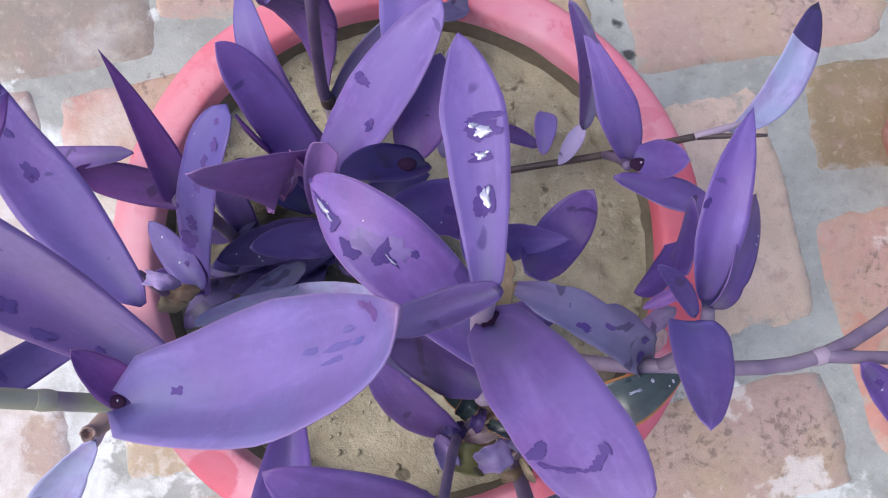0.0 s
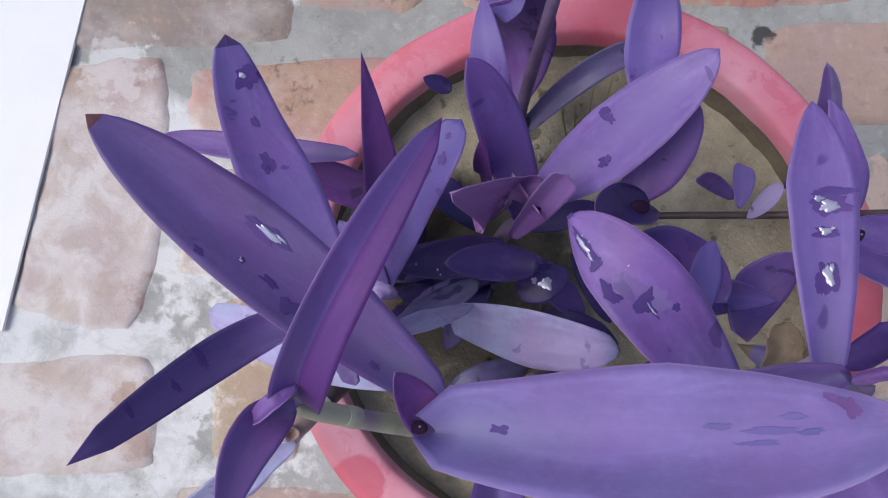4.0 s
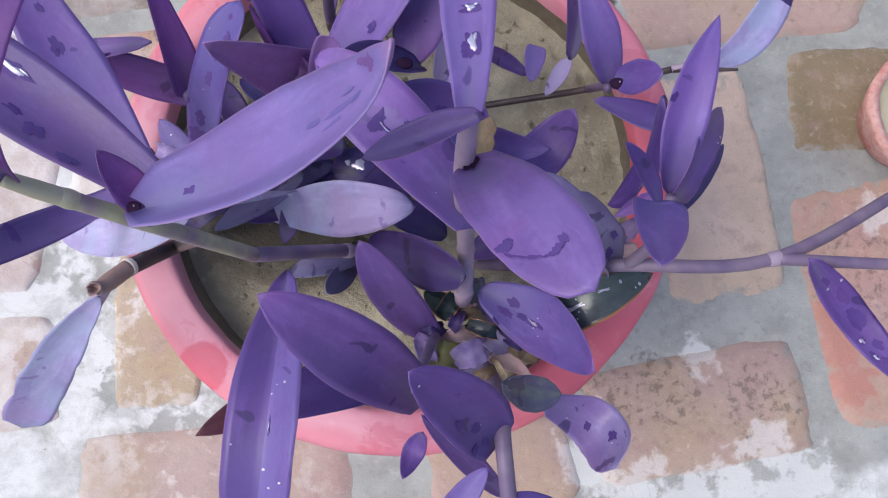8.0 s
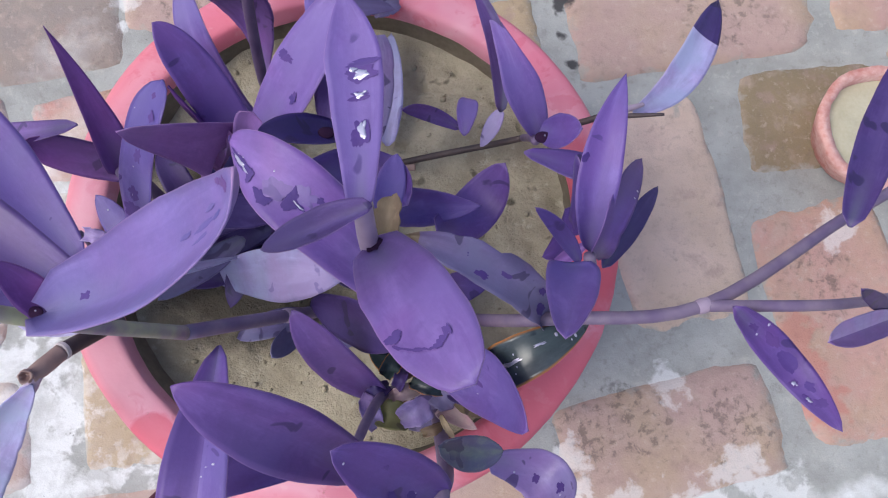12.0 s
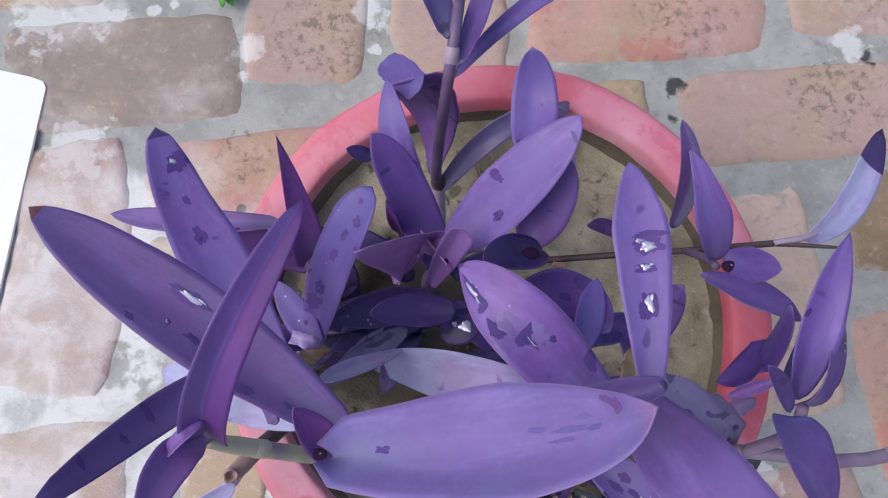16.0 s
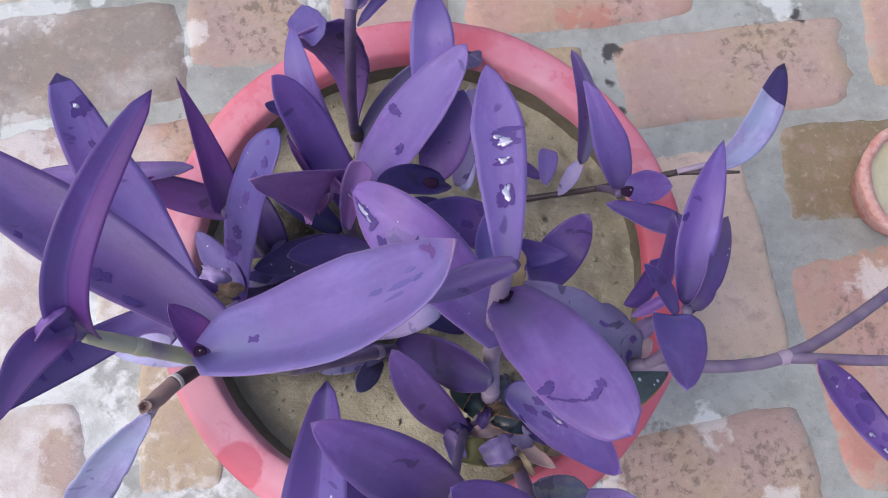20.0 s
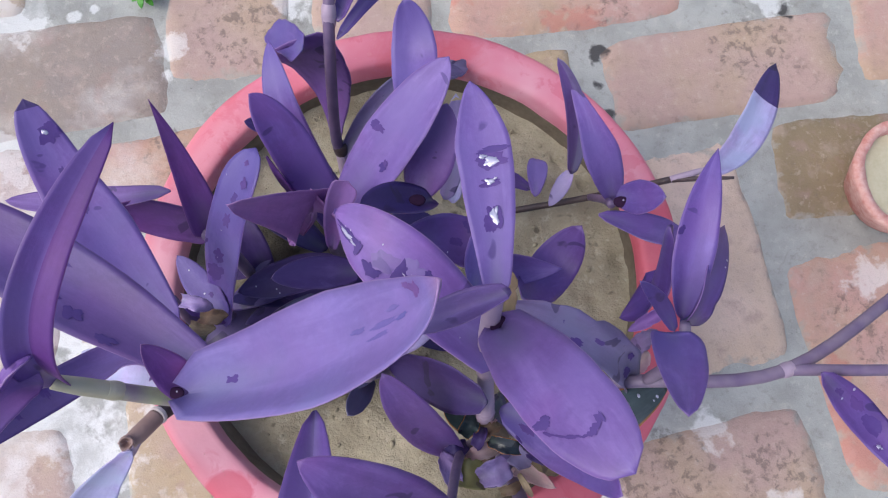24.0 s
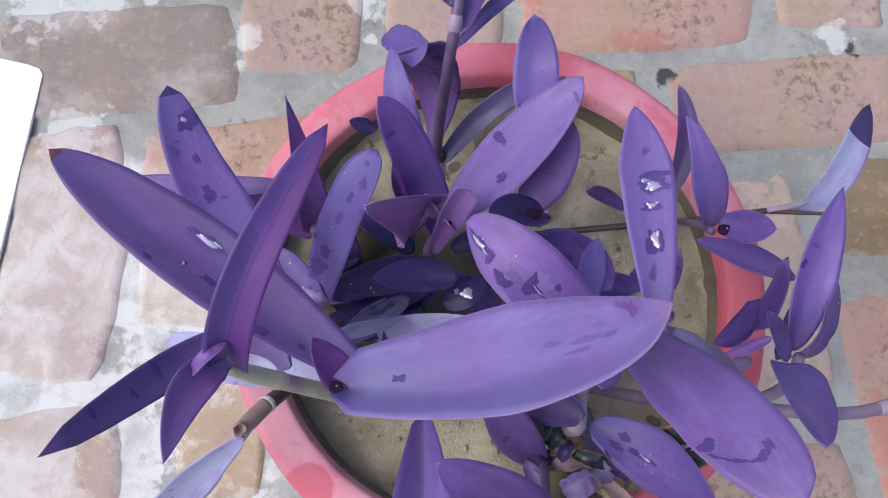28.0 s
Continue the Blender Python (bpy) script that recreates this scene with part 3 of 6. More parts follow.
def leaf(parent, b, m, t, width, across, tone="violet", fold=0.12, base=0.4, peak=0.42, sharp=2.1, wave=0.03, label="", torn=0.0, tip=0.72, tone2="", tip_tone="", tip_at=0.75, crease=1.5, name="leaf", twist=None, lobe=0.0):
    """A fleshy strap leaf from b through m to t. across: the way its width runs; fold: how deep its channel is."""
    b, m, t, u0 = Vector(b), Vector(m), Vector(t), Vector(across)
    c = 2 * m - (b + t) / 2
    seed = random.random() * 50
    chance = random.uniform(-9, 9)
    twist = radians(chance if twist is None else twist)
    nv, nu = 22, 10
    thick = 0.0007
    top, low = [], []
    bm = bmesh.new()
    uvl = bm.loops.layers.uv.new("UVMap")
    at = {}
    for i in range(nv + 1):
        v = i / nv
        p = (1 - v) ** 2 * b + 2 * v * (1 - v) * c + v * v * t
        d = (2 * (1 - v) * (c - b) + 2 * v * (t - c)).normalized()
        u = (u0 - d * u0.dot(d)).normalized()
        u = Matrix.Rotation(twist * (2 * v - 1), 3, d) @ u
        n = u.cross(d)
        if n.z < 0 and abs(n.z) > 0.02:
            n = -n
        half = width / 2 * max(leaf_profile(v, base, peak, sharp) ** (tip if v > peak else 1.0), 0.012)
        rows = []
        for j in range(nu + 1):
            s = 2 * j / nu - 1
            ripple = wave * width * noise.noise((v * 5 + seed, s * 0.8, seed)) * abs(s)
            edge = 1 + 0.035 * noise.noise((v * 7, s * 3 + seed, 3.1)) * abs(s)
            lift = fold * (1.35 - 0.8 * v) * 2 * half * (abs(s) ** crease - 0.4) + ripple
            cut = torn * half * max(0.0, noise.noise((v * 9 + seed, s, 7.7))) if abs(s) > 0.8 else 0.0
            q = p + u * (s * half * edge - math.copysign(cut, s)) + n * lift
            if lobe and v < 0.2:
                back = (1 - v / 0.2) ** 2
                q = q - d * (lobe * width * abs(s) ** 1.6 * back) + n * (lobe * 0.35 * width * abs(s) * back)
            k = thick * (1 - 0.6 * abs(s))
            a, z = bm.verts.new(q + n * k), bm.verts.new(q - n * k)
            at[a] = at[z] = ((s + 1) / 2, v)
            rows.append((a, z))
        top.append([r[0] for r in rows])
        low.append([r[1] for r in rows])
    for i in range(nv):
        for j in range(nu):
            bm.faces.new((top[i][j], top[i][j + 1], top[i + 1][j + 1], top[i + 1][j]))
            bm.faces.new((low[i][j], low[i + 1][j], low[i + 1][j + 1], low[i][j + 1]))
        for j in (0, nu):
            bm.faces.new((top[i][j], top[i + 1][j], low[i + 1][j], low[i][j]))
    for i in (0, nv):
        for j in range(nu):
            bm.faces.new((top[i][j], low[i][j], low[i][j + 1], top[i][j + 1]))
    bmesh.ops.recalc_face_normals(bm, faces=bm.faces)
    for f in bm.faces:
        for lp in f.loops:
            lp[uvl].uv = at[lp.vert]
        if tone2 and sum(at[v][0] for v in f.verts) / len(f.verts) < 0.5:
            f.material_index = 1
        if tip_tone and sum(at[v][1] for v in f.verts) / len(f.verts) > tip_at:
            f.material_index = 1
    ob = part(name, bm, LEAF[tone], parent, label)
    if tone2 or tip_tone:
        ob.data.materials.append(LEAF[tone2 or tip_tone])

    def surface(v, s):
        p = (1 - v) ** 2 * b + 2 * v * (1 - v) * c + v * v * t
        d = (2 * (1 - v) * (c - b) + 2 * v * (t - c)).normalized()
        u = Matrix.Rotation(twist * (2 * v - 1), 3, d) @ (u0 - d * u0.dot(d)).normalized()
        n = u.cross(d)
        n = -n if n.z < 0 else n
        half = width / 2 * max(leaf_profile(v, base, peak, sharp) ** (tip if v > peak else 1.0), 0.012)
        lift = fold * (1.35 - 0.8 * v) * 2 * half * (abs(s) ** crease - 0.4)
        return p + u * (s * half) + n * (lift + thick), u, d, n

    SURFACE[ob.name] = surface
    return ob


def flat_blob(on, v, s, length, breadth, seed, material, name, label, lift, dome):
    """An irregular flat blot or shallow pool lying on a leaf, following its surface."""
    bm = bmesh.new()
    rings = []
    steps = 36
    p0, _, _, _ = SURFACE[on.name](v, s)
    dv = (SURFACE[on.name](v + 0.02, s)[0] - p0).length / 0.02
    ds = (SURFACE[on.name](v, s + 0.05)[0] - p0).length / 0.05
    for r, h in ((1.0, 0.0), (0.8, 0.7), (0.45, 0.95), (0.12, 1.0)):
        ring = []
        for i in range(steps):
            a = 2 * math.pi * i / steps
            k = r * (1 + 0.58 * noise.noise((math.cos(a) * 1.7 + seed, math.sin(a) * 1.7, seed)) + 0.28 * noise.noise((math.cos(a) * 4.0 + seed, math.sin(a) * 4.0, seed)))
            q, _, _, n = SURFACE[on.name](min(max(v + length / 2 * k * math.sin(a) / dv, 0.02), 0.99), min(max(s + breadth / 2 * k * math.cos(a) / ds, -0.97), 0.97))
            ring.append(bm.verts.new(q + n * (lift + dome * h)))
        rings.append(ring)
    for lo, hi in zip(rings, rings[1:]):
        for i in range(steps):
            bm.faces.new((lo[i], lo[(i + 1) % steps], hi[(i + 1) % steps], hi[i]))
    bm.faces.new(rings[-1])
    bmesh.ops.recalc_face_normals(bm, faces=bm.faces)
    if sum(f.normal.z for f in bm.faces) < 0:
        bmesh.ops.reverse_faces(bm, faces=bm.faces)
    return part(name, bm, material, on, label)


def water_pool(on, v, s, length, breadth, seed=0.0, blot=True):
    """A dark wet blot on a leaf, its water shards pale with painted glint."""
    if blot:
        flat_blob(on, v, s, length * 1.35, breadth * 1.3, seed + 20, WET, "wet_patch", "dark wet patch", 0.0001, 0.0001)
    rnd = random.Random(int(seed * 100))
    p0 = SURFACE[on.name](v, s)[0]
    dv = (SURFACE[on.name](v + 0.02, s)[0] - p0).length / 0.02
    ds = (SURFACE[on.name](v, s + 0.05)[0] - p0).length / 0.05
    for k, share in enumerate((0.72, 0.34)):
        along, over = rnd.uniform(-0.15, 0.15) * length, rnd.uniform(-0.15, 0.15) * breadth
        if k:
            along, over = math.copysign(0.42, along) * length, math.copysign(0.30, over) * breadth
        flat_blob(on, v + along / dv, s + over / ds, length * share, breadth * share * 0.85, seed + k * 3.7, WATER_GLINT, "water_pool", "pool of rain water with painted glint", 0.0003, 0.0003)


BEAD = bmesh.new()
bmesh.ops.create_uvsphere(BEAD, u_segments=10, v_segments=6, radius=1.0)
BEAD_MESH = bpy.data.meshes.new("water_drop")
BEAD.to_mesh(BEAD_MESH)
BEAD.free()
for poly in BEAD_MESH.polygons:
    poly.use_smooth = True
BEAD_MESH.materials.append(WATER_GLINT)


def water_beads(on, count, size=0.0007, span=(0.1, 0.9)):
    """Tiny drops of water scattered on a leaf, their glint in the colour."""
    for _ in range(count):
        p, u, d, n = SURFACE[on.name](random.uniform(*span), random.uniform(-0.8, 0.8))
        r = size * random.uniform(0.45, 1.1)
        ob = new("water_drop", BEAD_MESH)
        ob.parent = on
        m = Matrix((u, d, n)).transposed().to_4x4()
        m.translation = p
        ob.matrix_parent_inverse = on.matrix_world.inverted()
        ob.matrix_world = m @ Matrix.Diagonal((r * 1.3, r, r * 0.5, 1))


def sheath_mouth(on, place, way, r, drop=True):
    """Shade in a leaf sheath's mouth as a near-black blob, with a water-bead glint."""
    bm = bmesh.new()
    m = Vector(way).to_track_quat("Z", "Y").to_matrix().to_4x4()
    m.translation = place
    bmesh.ops.create_uvsphere(bm, u_segments=16, v_segments=8, radius=r, matrix=m @ Matrix.Diagonal((1.25, 0.9, 0.3, 1)))
    mouth = part("sheath_mouth", bm, MOUTH, on, "leaf sheath mouth, its shade as a dark blob")
    if not drop:
        return mouth
    # pale bead put in for the highlight inside the mouth
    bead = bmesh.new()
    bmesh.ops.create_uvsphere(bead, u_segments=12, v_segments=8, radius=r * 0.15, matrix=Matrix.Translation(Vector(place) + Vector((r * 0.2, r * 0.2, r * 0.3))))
    part("water_drop", bead, WATER_GLINT, on, "bead of water standing for a glint")
    return mouth


# ---- ground ----
RIM, SOIL_Z = 0.2415, 0.205


def ground_height(x, y):
    return 0.0022 * noise.noise((x * 14, y * 14, 0.3)) + 0.0012 * noise.noise((x * 45, y * 45, 4.0)) - 0.0028


def build_ground():
    bm = bmesh.new()
    n, half = 150, 0.95
    grid = [[bm.verts.new((-half + 2 * half * i / n, -half + 2 * half * j / n, 0)) for j in range(n + 1)] for i in range(n + 1)]
    for row in grid:
        for v in row:
            v.co.z = ground_height(v.co.x, v.co.y)
    for i in range(n):
        for j in range(n):
            bm.faces.new((grid[i][j], grid[i + 1][j], grid[i + 1][j + 1], grid[i][j + 1]))
    inner = [grid[i][0] for i in range(n + 1)] + [grid[n][j] for j in range(1, n + 1)] + [grid[i][n] for i in range(n - 1, -1, -1)] + [grid[0][j] for j in range(n - 1, 0, -1)]
    far = []
    for v in inner:
        d = max(abs(v.co.x), abs(v.co.y))
        far.append(bm.verts.new((v.co.x / d * 400, v.co.y / d * 400, -0.004)))
    for i in range(len(inner)):
        k = (i + 1) % len(inner)
        bm.faces.new((inner[k], inner[i], far[i], far[k]))
    ob = mesh_object("ground", bm, MORTAR)
    return tagged(ob, "grey cement mortar between paving bricks with whitewash stains", "ground", "", "structure")


ground = build_ground()


def brick(x, y, length, width, turn, tone="pink", proud=0.0012, worn=1.0):
    """One old paving brick, flat in the mortar, with an uneven worn outline."""
    length, width = length * 1.045 + 0.004, width * 1.045 + 0.005
    bm = bmesh.new()
    uvl = bm.loops.layers.uv.new("UVMap")
    at = {}
    nx, ny = 22, 12
    seed = random.random() * 90
    grid = []
    for i in range(nx + 1):
        row = []
        for j in range(ny + 1):
            s, t = 2 * i / nx - 1, 2 * j / ny - 1
            ang = math.atan2(t, s)
            bulge = 1 - 0.085 * worn * (abs(s) ** 4 * abs(t) ** 4) * (1.6 + noise.noise((ang, seed, 1)))
            jag = 1 + 0.07 * worn * noise.noise((s * 2.6 + seed, t * 2.6, 5.0)) + 0.035 * worn * noise.noise((s * 8 + seed, t * 9, 2.0))
            px, py = s * length / 2 * bulge * jag, t * width / 2 * bulge * jag
            edge = max(abs(s), abs(t))
            h = proud + 0.0018 * noise.noise((px * 25 + seed, py * 25, 1)) + 0.0008 * noise.noise((px * 90 + seed, py * 90, 1))
            drop = max(0.0, (edge - 0.80) / 0.20)
            h -= drop ** 2 * (proud + 0.009)
            row.append(bm.verts.new((px, py, h)))
            at[row[-1]] = ((s + 1) / 2, (t + 1) / 2)
        grid.append(row)
    for i in range(nx):
        for j in range(ny):
            bm.faces.new((grid[i][j], grid[i + 1][j], grid[i + 1][j + 1], grid[i][j + 1]))
    for f in bm.faces:
        for lp in f.loops:
            lp[uvl].uv = at[lp.vert]
    ob = part("brick", bm, BRICKS[tone], ground)
    ob.matrix_world = pose(x, y, 0, 0, 0, turn)
    return ob


# ---- pot ----
pot = thing("flower_pot", (0, 0, 0), "round clay flower pot painted faded pink red", "flower pot")
OUT, INN = 0.1655, 0.1395
part("body", spin([(0.10, 0.0), (0.108, 0.002), (0.128, 0.09), (0.143, 0.17), (0.1455, 0.19), (0.150, 0.196), (0.1625, 0.198), (OUT, 0.204), (OUT, RIM - 0.006), (OUT - 0.0008, RIM - 0.002), (OUT - 0.003, RIM), (OUT - 0.006, RIM + 0.0005), (INN + 0.006, RIM), (INN + 0.003, RIM - 0.0005), (INN + 0.001, RIM - 0.002), (INN, RIM - 0.014)], 128, 0.0016), PAINT, pot)
part("inner_wall", spin([(INN + 0.0025, RIM - 0.008), (INN - 0.001, RIM - 0.03), (INN - 0.004, SOIL_Z - 0.03)], 128, 0.0016), POT_INSIDE, pot, "soil-stained inside wall")
part("base", spin([(0.10, 0.0), (0.05, 0.001), (0.004, 0.001)], 64), PAINT, pot)


PITS = ((0.0476, 0.0991, 0.0042), (0.0958, 0.0877, 0.0045), (0.0343, 0.0585, 0.0045), (0.1345, 0.0205, 0.0065), (0.0497, 0.1221, 0.0030), (-0.1037, 0.0695, 0.0040), (-0.0564, 0.0816, 0.0050), (0.0700, 0.1080, 0.0028), (0.1120, 0.0700, 0.0030), (0.0620, 0.0780, 0.0026), (0.1180, -0.0080, 0.0040), (-0.0782, -0.1055, 0.0040), (-0.0500, -0.1200, 0.0035))


def build_soil():
    bm = bmesh.new()
    rings, steps = 80, 200
    prev = None
    for i in range(rings + 1):
        r = (INN + 0.004) * i / rings
        ring = []
        for k in range(steps):
            a = 2 * math.pi * k / steps
            x, y = r * math.cos(a), r * math.sin(a)
            z = SOIL_Z + 0.004 * noise.noise((x * 22, y * 22, 1)) + 0.002 * noise.noise((x * 70, y * 70, 2)) + 0.0008 * noise.noise((x * 240, y * 240, 3)) + 0.006 * (r / INN) ** 4
            for px, py, pr in PITS:
                z -= 0.0045 * math.exp(-(((x - px) / pr) ** 2 + ((y - py) / (0.75 * pr)) ** 2) ** 2)
            z -= 0.0016 * max(0.0, noise.noise((x * 130, y * 130, 9)) - 0.25)
            ring.append(bm.verts.new((x, y, z)))
        if prev:
            for k in range(steps):
                bm.faces.new((prev[k], ring[k], ring[(k + 1) % steps], prev[(k + 1) % steps]))
        prev = ring
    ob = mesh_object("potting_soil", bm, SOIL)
    return tagged(ob, "dry grey-brown clay soil filling the pot", "soil", "", "stuff")


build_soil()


# ---- plants in the pot ----
shoot_left = thing("purple_heart_plant", (0.0, -0.045, 0.205), "violet shoot leaning out over the pot rim with long leaves", "plant", "shoots in the pot")
stem(shoot_left, [(0.0050, -0.0450, 0.2000), (-0.0222, -0.0549, 0.2720), (-0.0560, -0.0666, 0.3325)], [0.0036, 0.0036, 0.0036], STEM)
node_ring(shoot_left, (-0.0222, -0.0549, 0.2720), (-0.0610, -0.0216, 0.1325), 0.0038)
stem(shoot_left, [(-0.0560, -0.0666, 0.3325), (-0.0690, -0.0668, 0.4000), (-0.0780, -0.0655, 0.4180), (-0.0900, -0.0632, 0.4330)], [0.0034, 0.0031, 0.0030, 0.0029], STEM_GREEN)
stem(shoot_left, [(-0.0895, -0.0633, 0.4325), (-0.0965, -0.0620, 0.4400), (-0.1030, -0.0605, 0.4470)], [0.0030, 0.0030, 0.0024], STEM_LIME)
node_ring(shoot_left, (-0.0900, -0.0632, 0.4330), (-0.012, 0.0022, 0.015), 0.0030, STEM_LIME)
l1 = leaf(shoot_left, (-0.0663, -0.0640, 0.4307), (-0.0052, -0.0506, 0.4818), (0.0158, -0.0388, 0.5136), 0.0339, (-0.107, 0.916, -0.386), fold=0.224, sharp=1.178, base=0.617, peak=0.404, tone="tipped", tip=0.859, twist=4.1, lobe=0.16)
l2 = leaf(shoot_left, (-0.0630, -0.0600, 0.3972), (-0.1366, -0.0154, 0.4151), (-0.1824, 0.0121, 0.4283), 0.0303, (-0.499, -0.830, 0.250), tone="shady", fold=0.178, sharp=1.787, peak=0.402, base=0.294, tip=0.733, twist=0.3, tip_tone="rust", tip_at=0.955)
leaf(shoot_left, (-0.1007, -0.0606, 0.4439), (-0.0955, -0.0415, 0.4775), (-0.0746, 0.0100, 0.4831), 0.0134, (-0.958, 0.009, 0.286), tone="deep", tone2="wine", fold=0.281, sharp=2.891, crease=1.15, label="folded leaf, half violet, half wine red", base=0.528, peak=0.327, tip=0.498, twist=-3.1)
leaf(shoot_left, (-0.1010, -0.0615, 0.4560), (-0.1087, -0.0675, 0.4655), (-0.1090, -0.0875, 0.4788), 0.0123, (0.808, -0.307, -0.503), tone="magenta", tone2="plum", fold=0.2, sharp=1.884, label="folded leaf, half violet, half wine red", base=0.411, peak=0.449, tip=0.83, twist=-0.3)
l4 = leaf(shoot_left, (-0.0948, -0.0569, 0.3891), (-0.1426, -0.0455, 0.3049), (-0.1880, -0.0991, 0.3858), 0.0204, (0.216, -0.821, 0.528), tone="shady", fold=0.182, sharp=2.692, base=0.59, peak=0.503, tip=0.466, twist=-2.8)
leaf(shoot_left, (-0.0780, -0.0561, 0.3594), (-0.1416, -0.0541, 0.2821), (-0.2012, -0.0447, 0.2279), 0.0249, (-0.040, -0.995, -0.096), tone="pale", label="pale lilac leaf", base=0.371, peak=0.504, sharp=3.035, tip=0.487, fold=0.124, twist=0.6)
leaf(shoot_left, (-0.0650, -0.0665, 0.4199), (-0.0722, -0.0576, 0.4303), (-0.0793, -0.0488, 0.4407), 0.0128, (-0.69, -0.71, 0.13), tone="red", fold=0.2, base=0.6, sharp=1.7, label="plum leaf")
leaf(shoot_left, (-0.0918, -0.0421, 0.3057), (-0.0737, -0.0314, 0.2807), (-0.0556, -0.0207, 0.2557), 0.0185, (-0.83, 0.19, -0.52), tone="pale", label="pale lilac leaf")
leaf(shoot_left, (-0.1056, -0.0217, 0.2500), (-0.1163, -0.0184, 0.2600), (-0.1269, -0.0151, 0.2700), 0.0138, (-0.32, -0.95, -0.03), tone="rosy", fold=0.3, sharp=2.4, torn=0.2)
leaf(shoot_left, (-0.0662, -0.0080, 0.2250), (-0.0803, -0.0220, 0.2325), (-0.0944, -0.0360, 0.2400), 0.0122, (0.67, -0.74, -0.13), tone="dusk", torn=0.2, wave=0.15, label="dusty lilac leaf")
leaf(shoot_left, (-0.0546, -0.0081, 0.2450), (-0.0778, -0.0265, 0.2475), (-0.1010, -0.0449, 0.2500), 0.0154, (0.62, -0.78, -0.01), tone="dull")
# dark leaf standing in for the shaded hole under the stem
leaf(shoot_left, (-0.0696, -0.0290, 0.2200), (-0.0870, -0.0300, 0.2250), (-0.1044, -0.0311, 0.2300), 0.0119, (0.01, -0.99, -0.17), tone="dark")

shoot_broken = thing("purple_heart_plant", (-0.06, -0.06, 0.3), "broken dry shoot with a pale lilac leaf hanging outside the pot", "plant", "shoots in the pot")
stem(shoot_broken, [(-0.0655, -0.0667, 0.3800), (-0.0900, -0.0622, 0.3250), (-0.1035, -0.0608, 0.2985), (-0.1160, -0.0748, 0.3225)], [0.0028, 0.0033, 0.0036, 0.0041], STEM_DARK)
stem(shoot_broken, [(-0.1154, -0.0740, 0.3213), (-0.1161, -0.0750, 0.3229)], [0.0046, 0.0046], STEM_CREAM, "cream ring scar", "node")
stem(shoot_broken, [(-0.1160, -0.0748, 0.3225), (-0.1212, -0.0825, 0.3295), (-0.1238, -0.0862, 0.3335)], [0.0041, 0.0042, 0.0034], STEM_TAN)
stem(shoot_broken, [(-0.1225, -0.0850, 0.3310), (-0.1255, -0.0900, 0.3285), (-0.1310, -0.0965, 0.3200)], [0.0036, 0.0034, 0.0012], STEM_PALE, "pale sheath at the leaf's foot", "sheath")
part("broken_end", spin([(0.0031, -0.002), (0.0032, 0.0006), (0.0026, 0.0012), (0.0019, -0.0012), (0.0004, -0.0025)], 20, 0.0009), STEM_TAN, shoot_broken, "hollow broken stem end").matrix_world = pose(-0.1236, -0.0860, 0.3375, 12, 8, 0)
leaf(shoot_broken, (-0.1226, -0.0897, 0.3335), (-0.1547, -0.1192, 0.3014), (-0.1882, -0.1576, 0.2622), 0.0240, (0.82, -0.27, -0.50), tone="pale", base=0.2, peak=0.75, sharp=8.0, torn=0.3, label="pale lilac leaf")

shoot_west = thing("purple_heart_plant", (-0.1, 0.0, 0.205), "violet shoot with upright spotted leaves at the soil", "plant", "shoots in the pot")
stem(shoot_west, [(-0.1000, -0.0100, 0.2000), (-0.1200, -0.0250, 0.2600), (-0.1116, -0.0186, 0.3228)], [0.0030, 0.0030, 0.0010], STEM_VIOLET)
stem(shoot_west, [(-0.1000, 0.0050, 0.2000), (-0.1050, 0.0200, 0.2800), (-0.1061, 0.0171, 0.2967)], [0.0040, 0.0035, 0.0030], STEM)
l5 = leaf(shoot_west, (-0.1084, -0.0332, 0.3245), (-0.1484, 0.0202, 0.3450), (-0.1668, 0.0631, 0.3711), 0.0307, (-0.826, -0.552, 0.112), tone="violet", peak=0.425, sharp=1.0, tip_tone="dark", tip_at=0.95, base=0.318, tip=0.423, fold=0.114, twist=-1.5)
leaf(shoot_west, (-0.1043, 0.0180, 0.2909), (-0.1117, 0.0483, 0.3256), (-0.1164, 0.0676, 0.3600), 0.0189, (-0.931, -0.345, 0.120), tone="red", base=0.95, peak=0.101, sharp=1.154, tip=1.015, label="plum leaf", fold=0.119, twist=-0.0)
leaf(shoot_west, (-0.1042, 0.0223, 0.2920), (-0.1363, 0.0276, 0.3002), (-0.1466, 0.0299, 0.3139), 0.0207, (-0.674, -0.613, -0.412), tone="red", base=0.926, peak=0.428, sharp=2.093, tip=0.733, fold=0.122, twist=-2.1, label="plum leaf")
leaf(shoot_west, (-0.1176, 0.0347, 0.3222), (-0.1763, 0.0366, 0.2958), (-0.2202, 0.0391, 0.2863), 0.0139, (-0.069, -0.995, 0.071), tone="deep", base=0.37, peak=0.468, sharp=2.401, tip=0.682, fold=0.12, twist=0.2)
l10 = leaf(shoot_west, (-0.1085, -0.0254, 0.2471), (-0.0924, 0.0174, 0.3075), (-0.0738, 0.0547, 0.3297), 0.0253, (-0.799, 0.492, -0.345), tone="violet", peak=0.511, sharp=3.626, base=0.46, tip=0.594, fold=0.113, twist=-4.5)
l11 = leaf(shoot_west, (-0.1012, -0.0235, 0.2693), (-0.1151, -0.0063, 0.2716), (-0.1290, 0.0109, 0.2739), 0.0176, (-0.77, -0.59, -0.25))

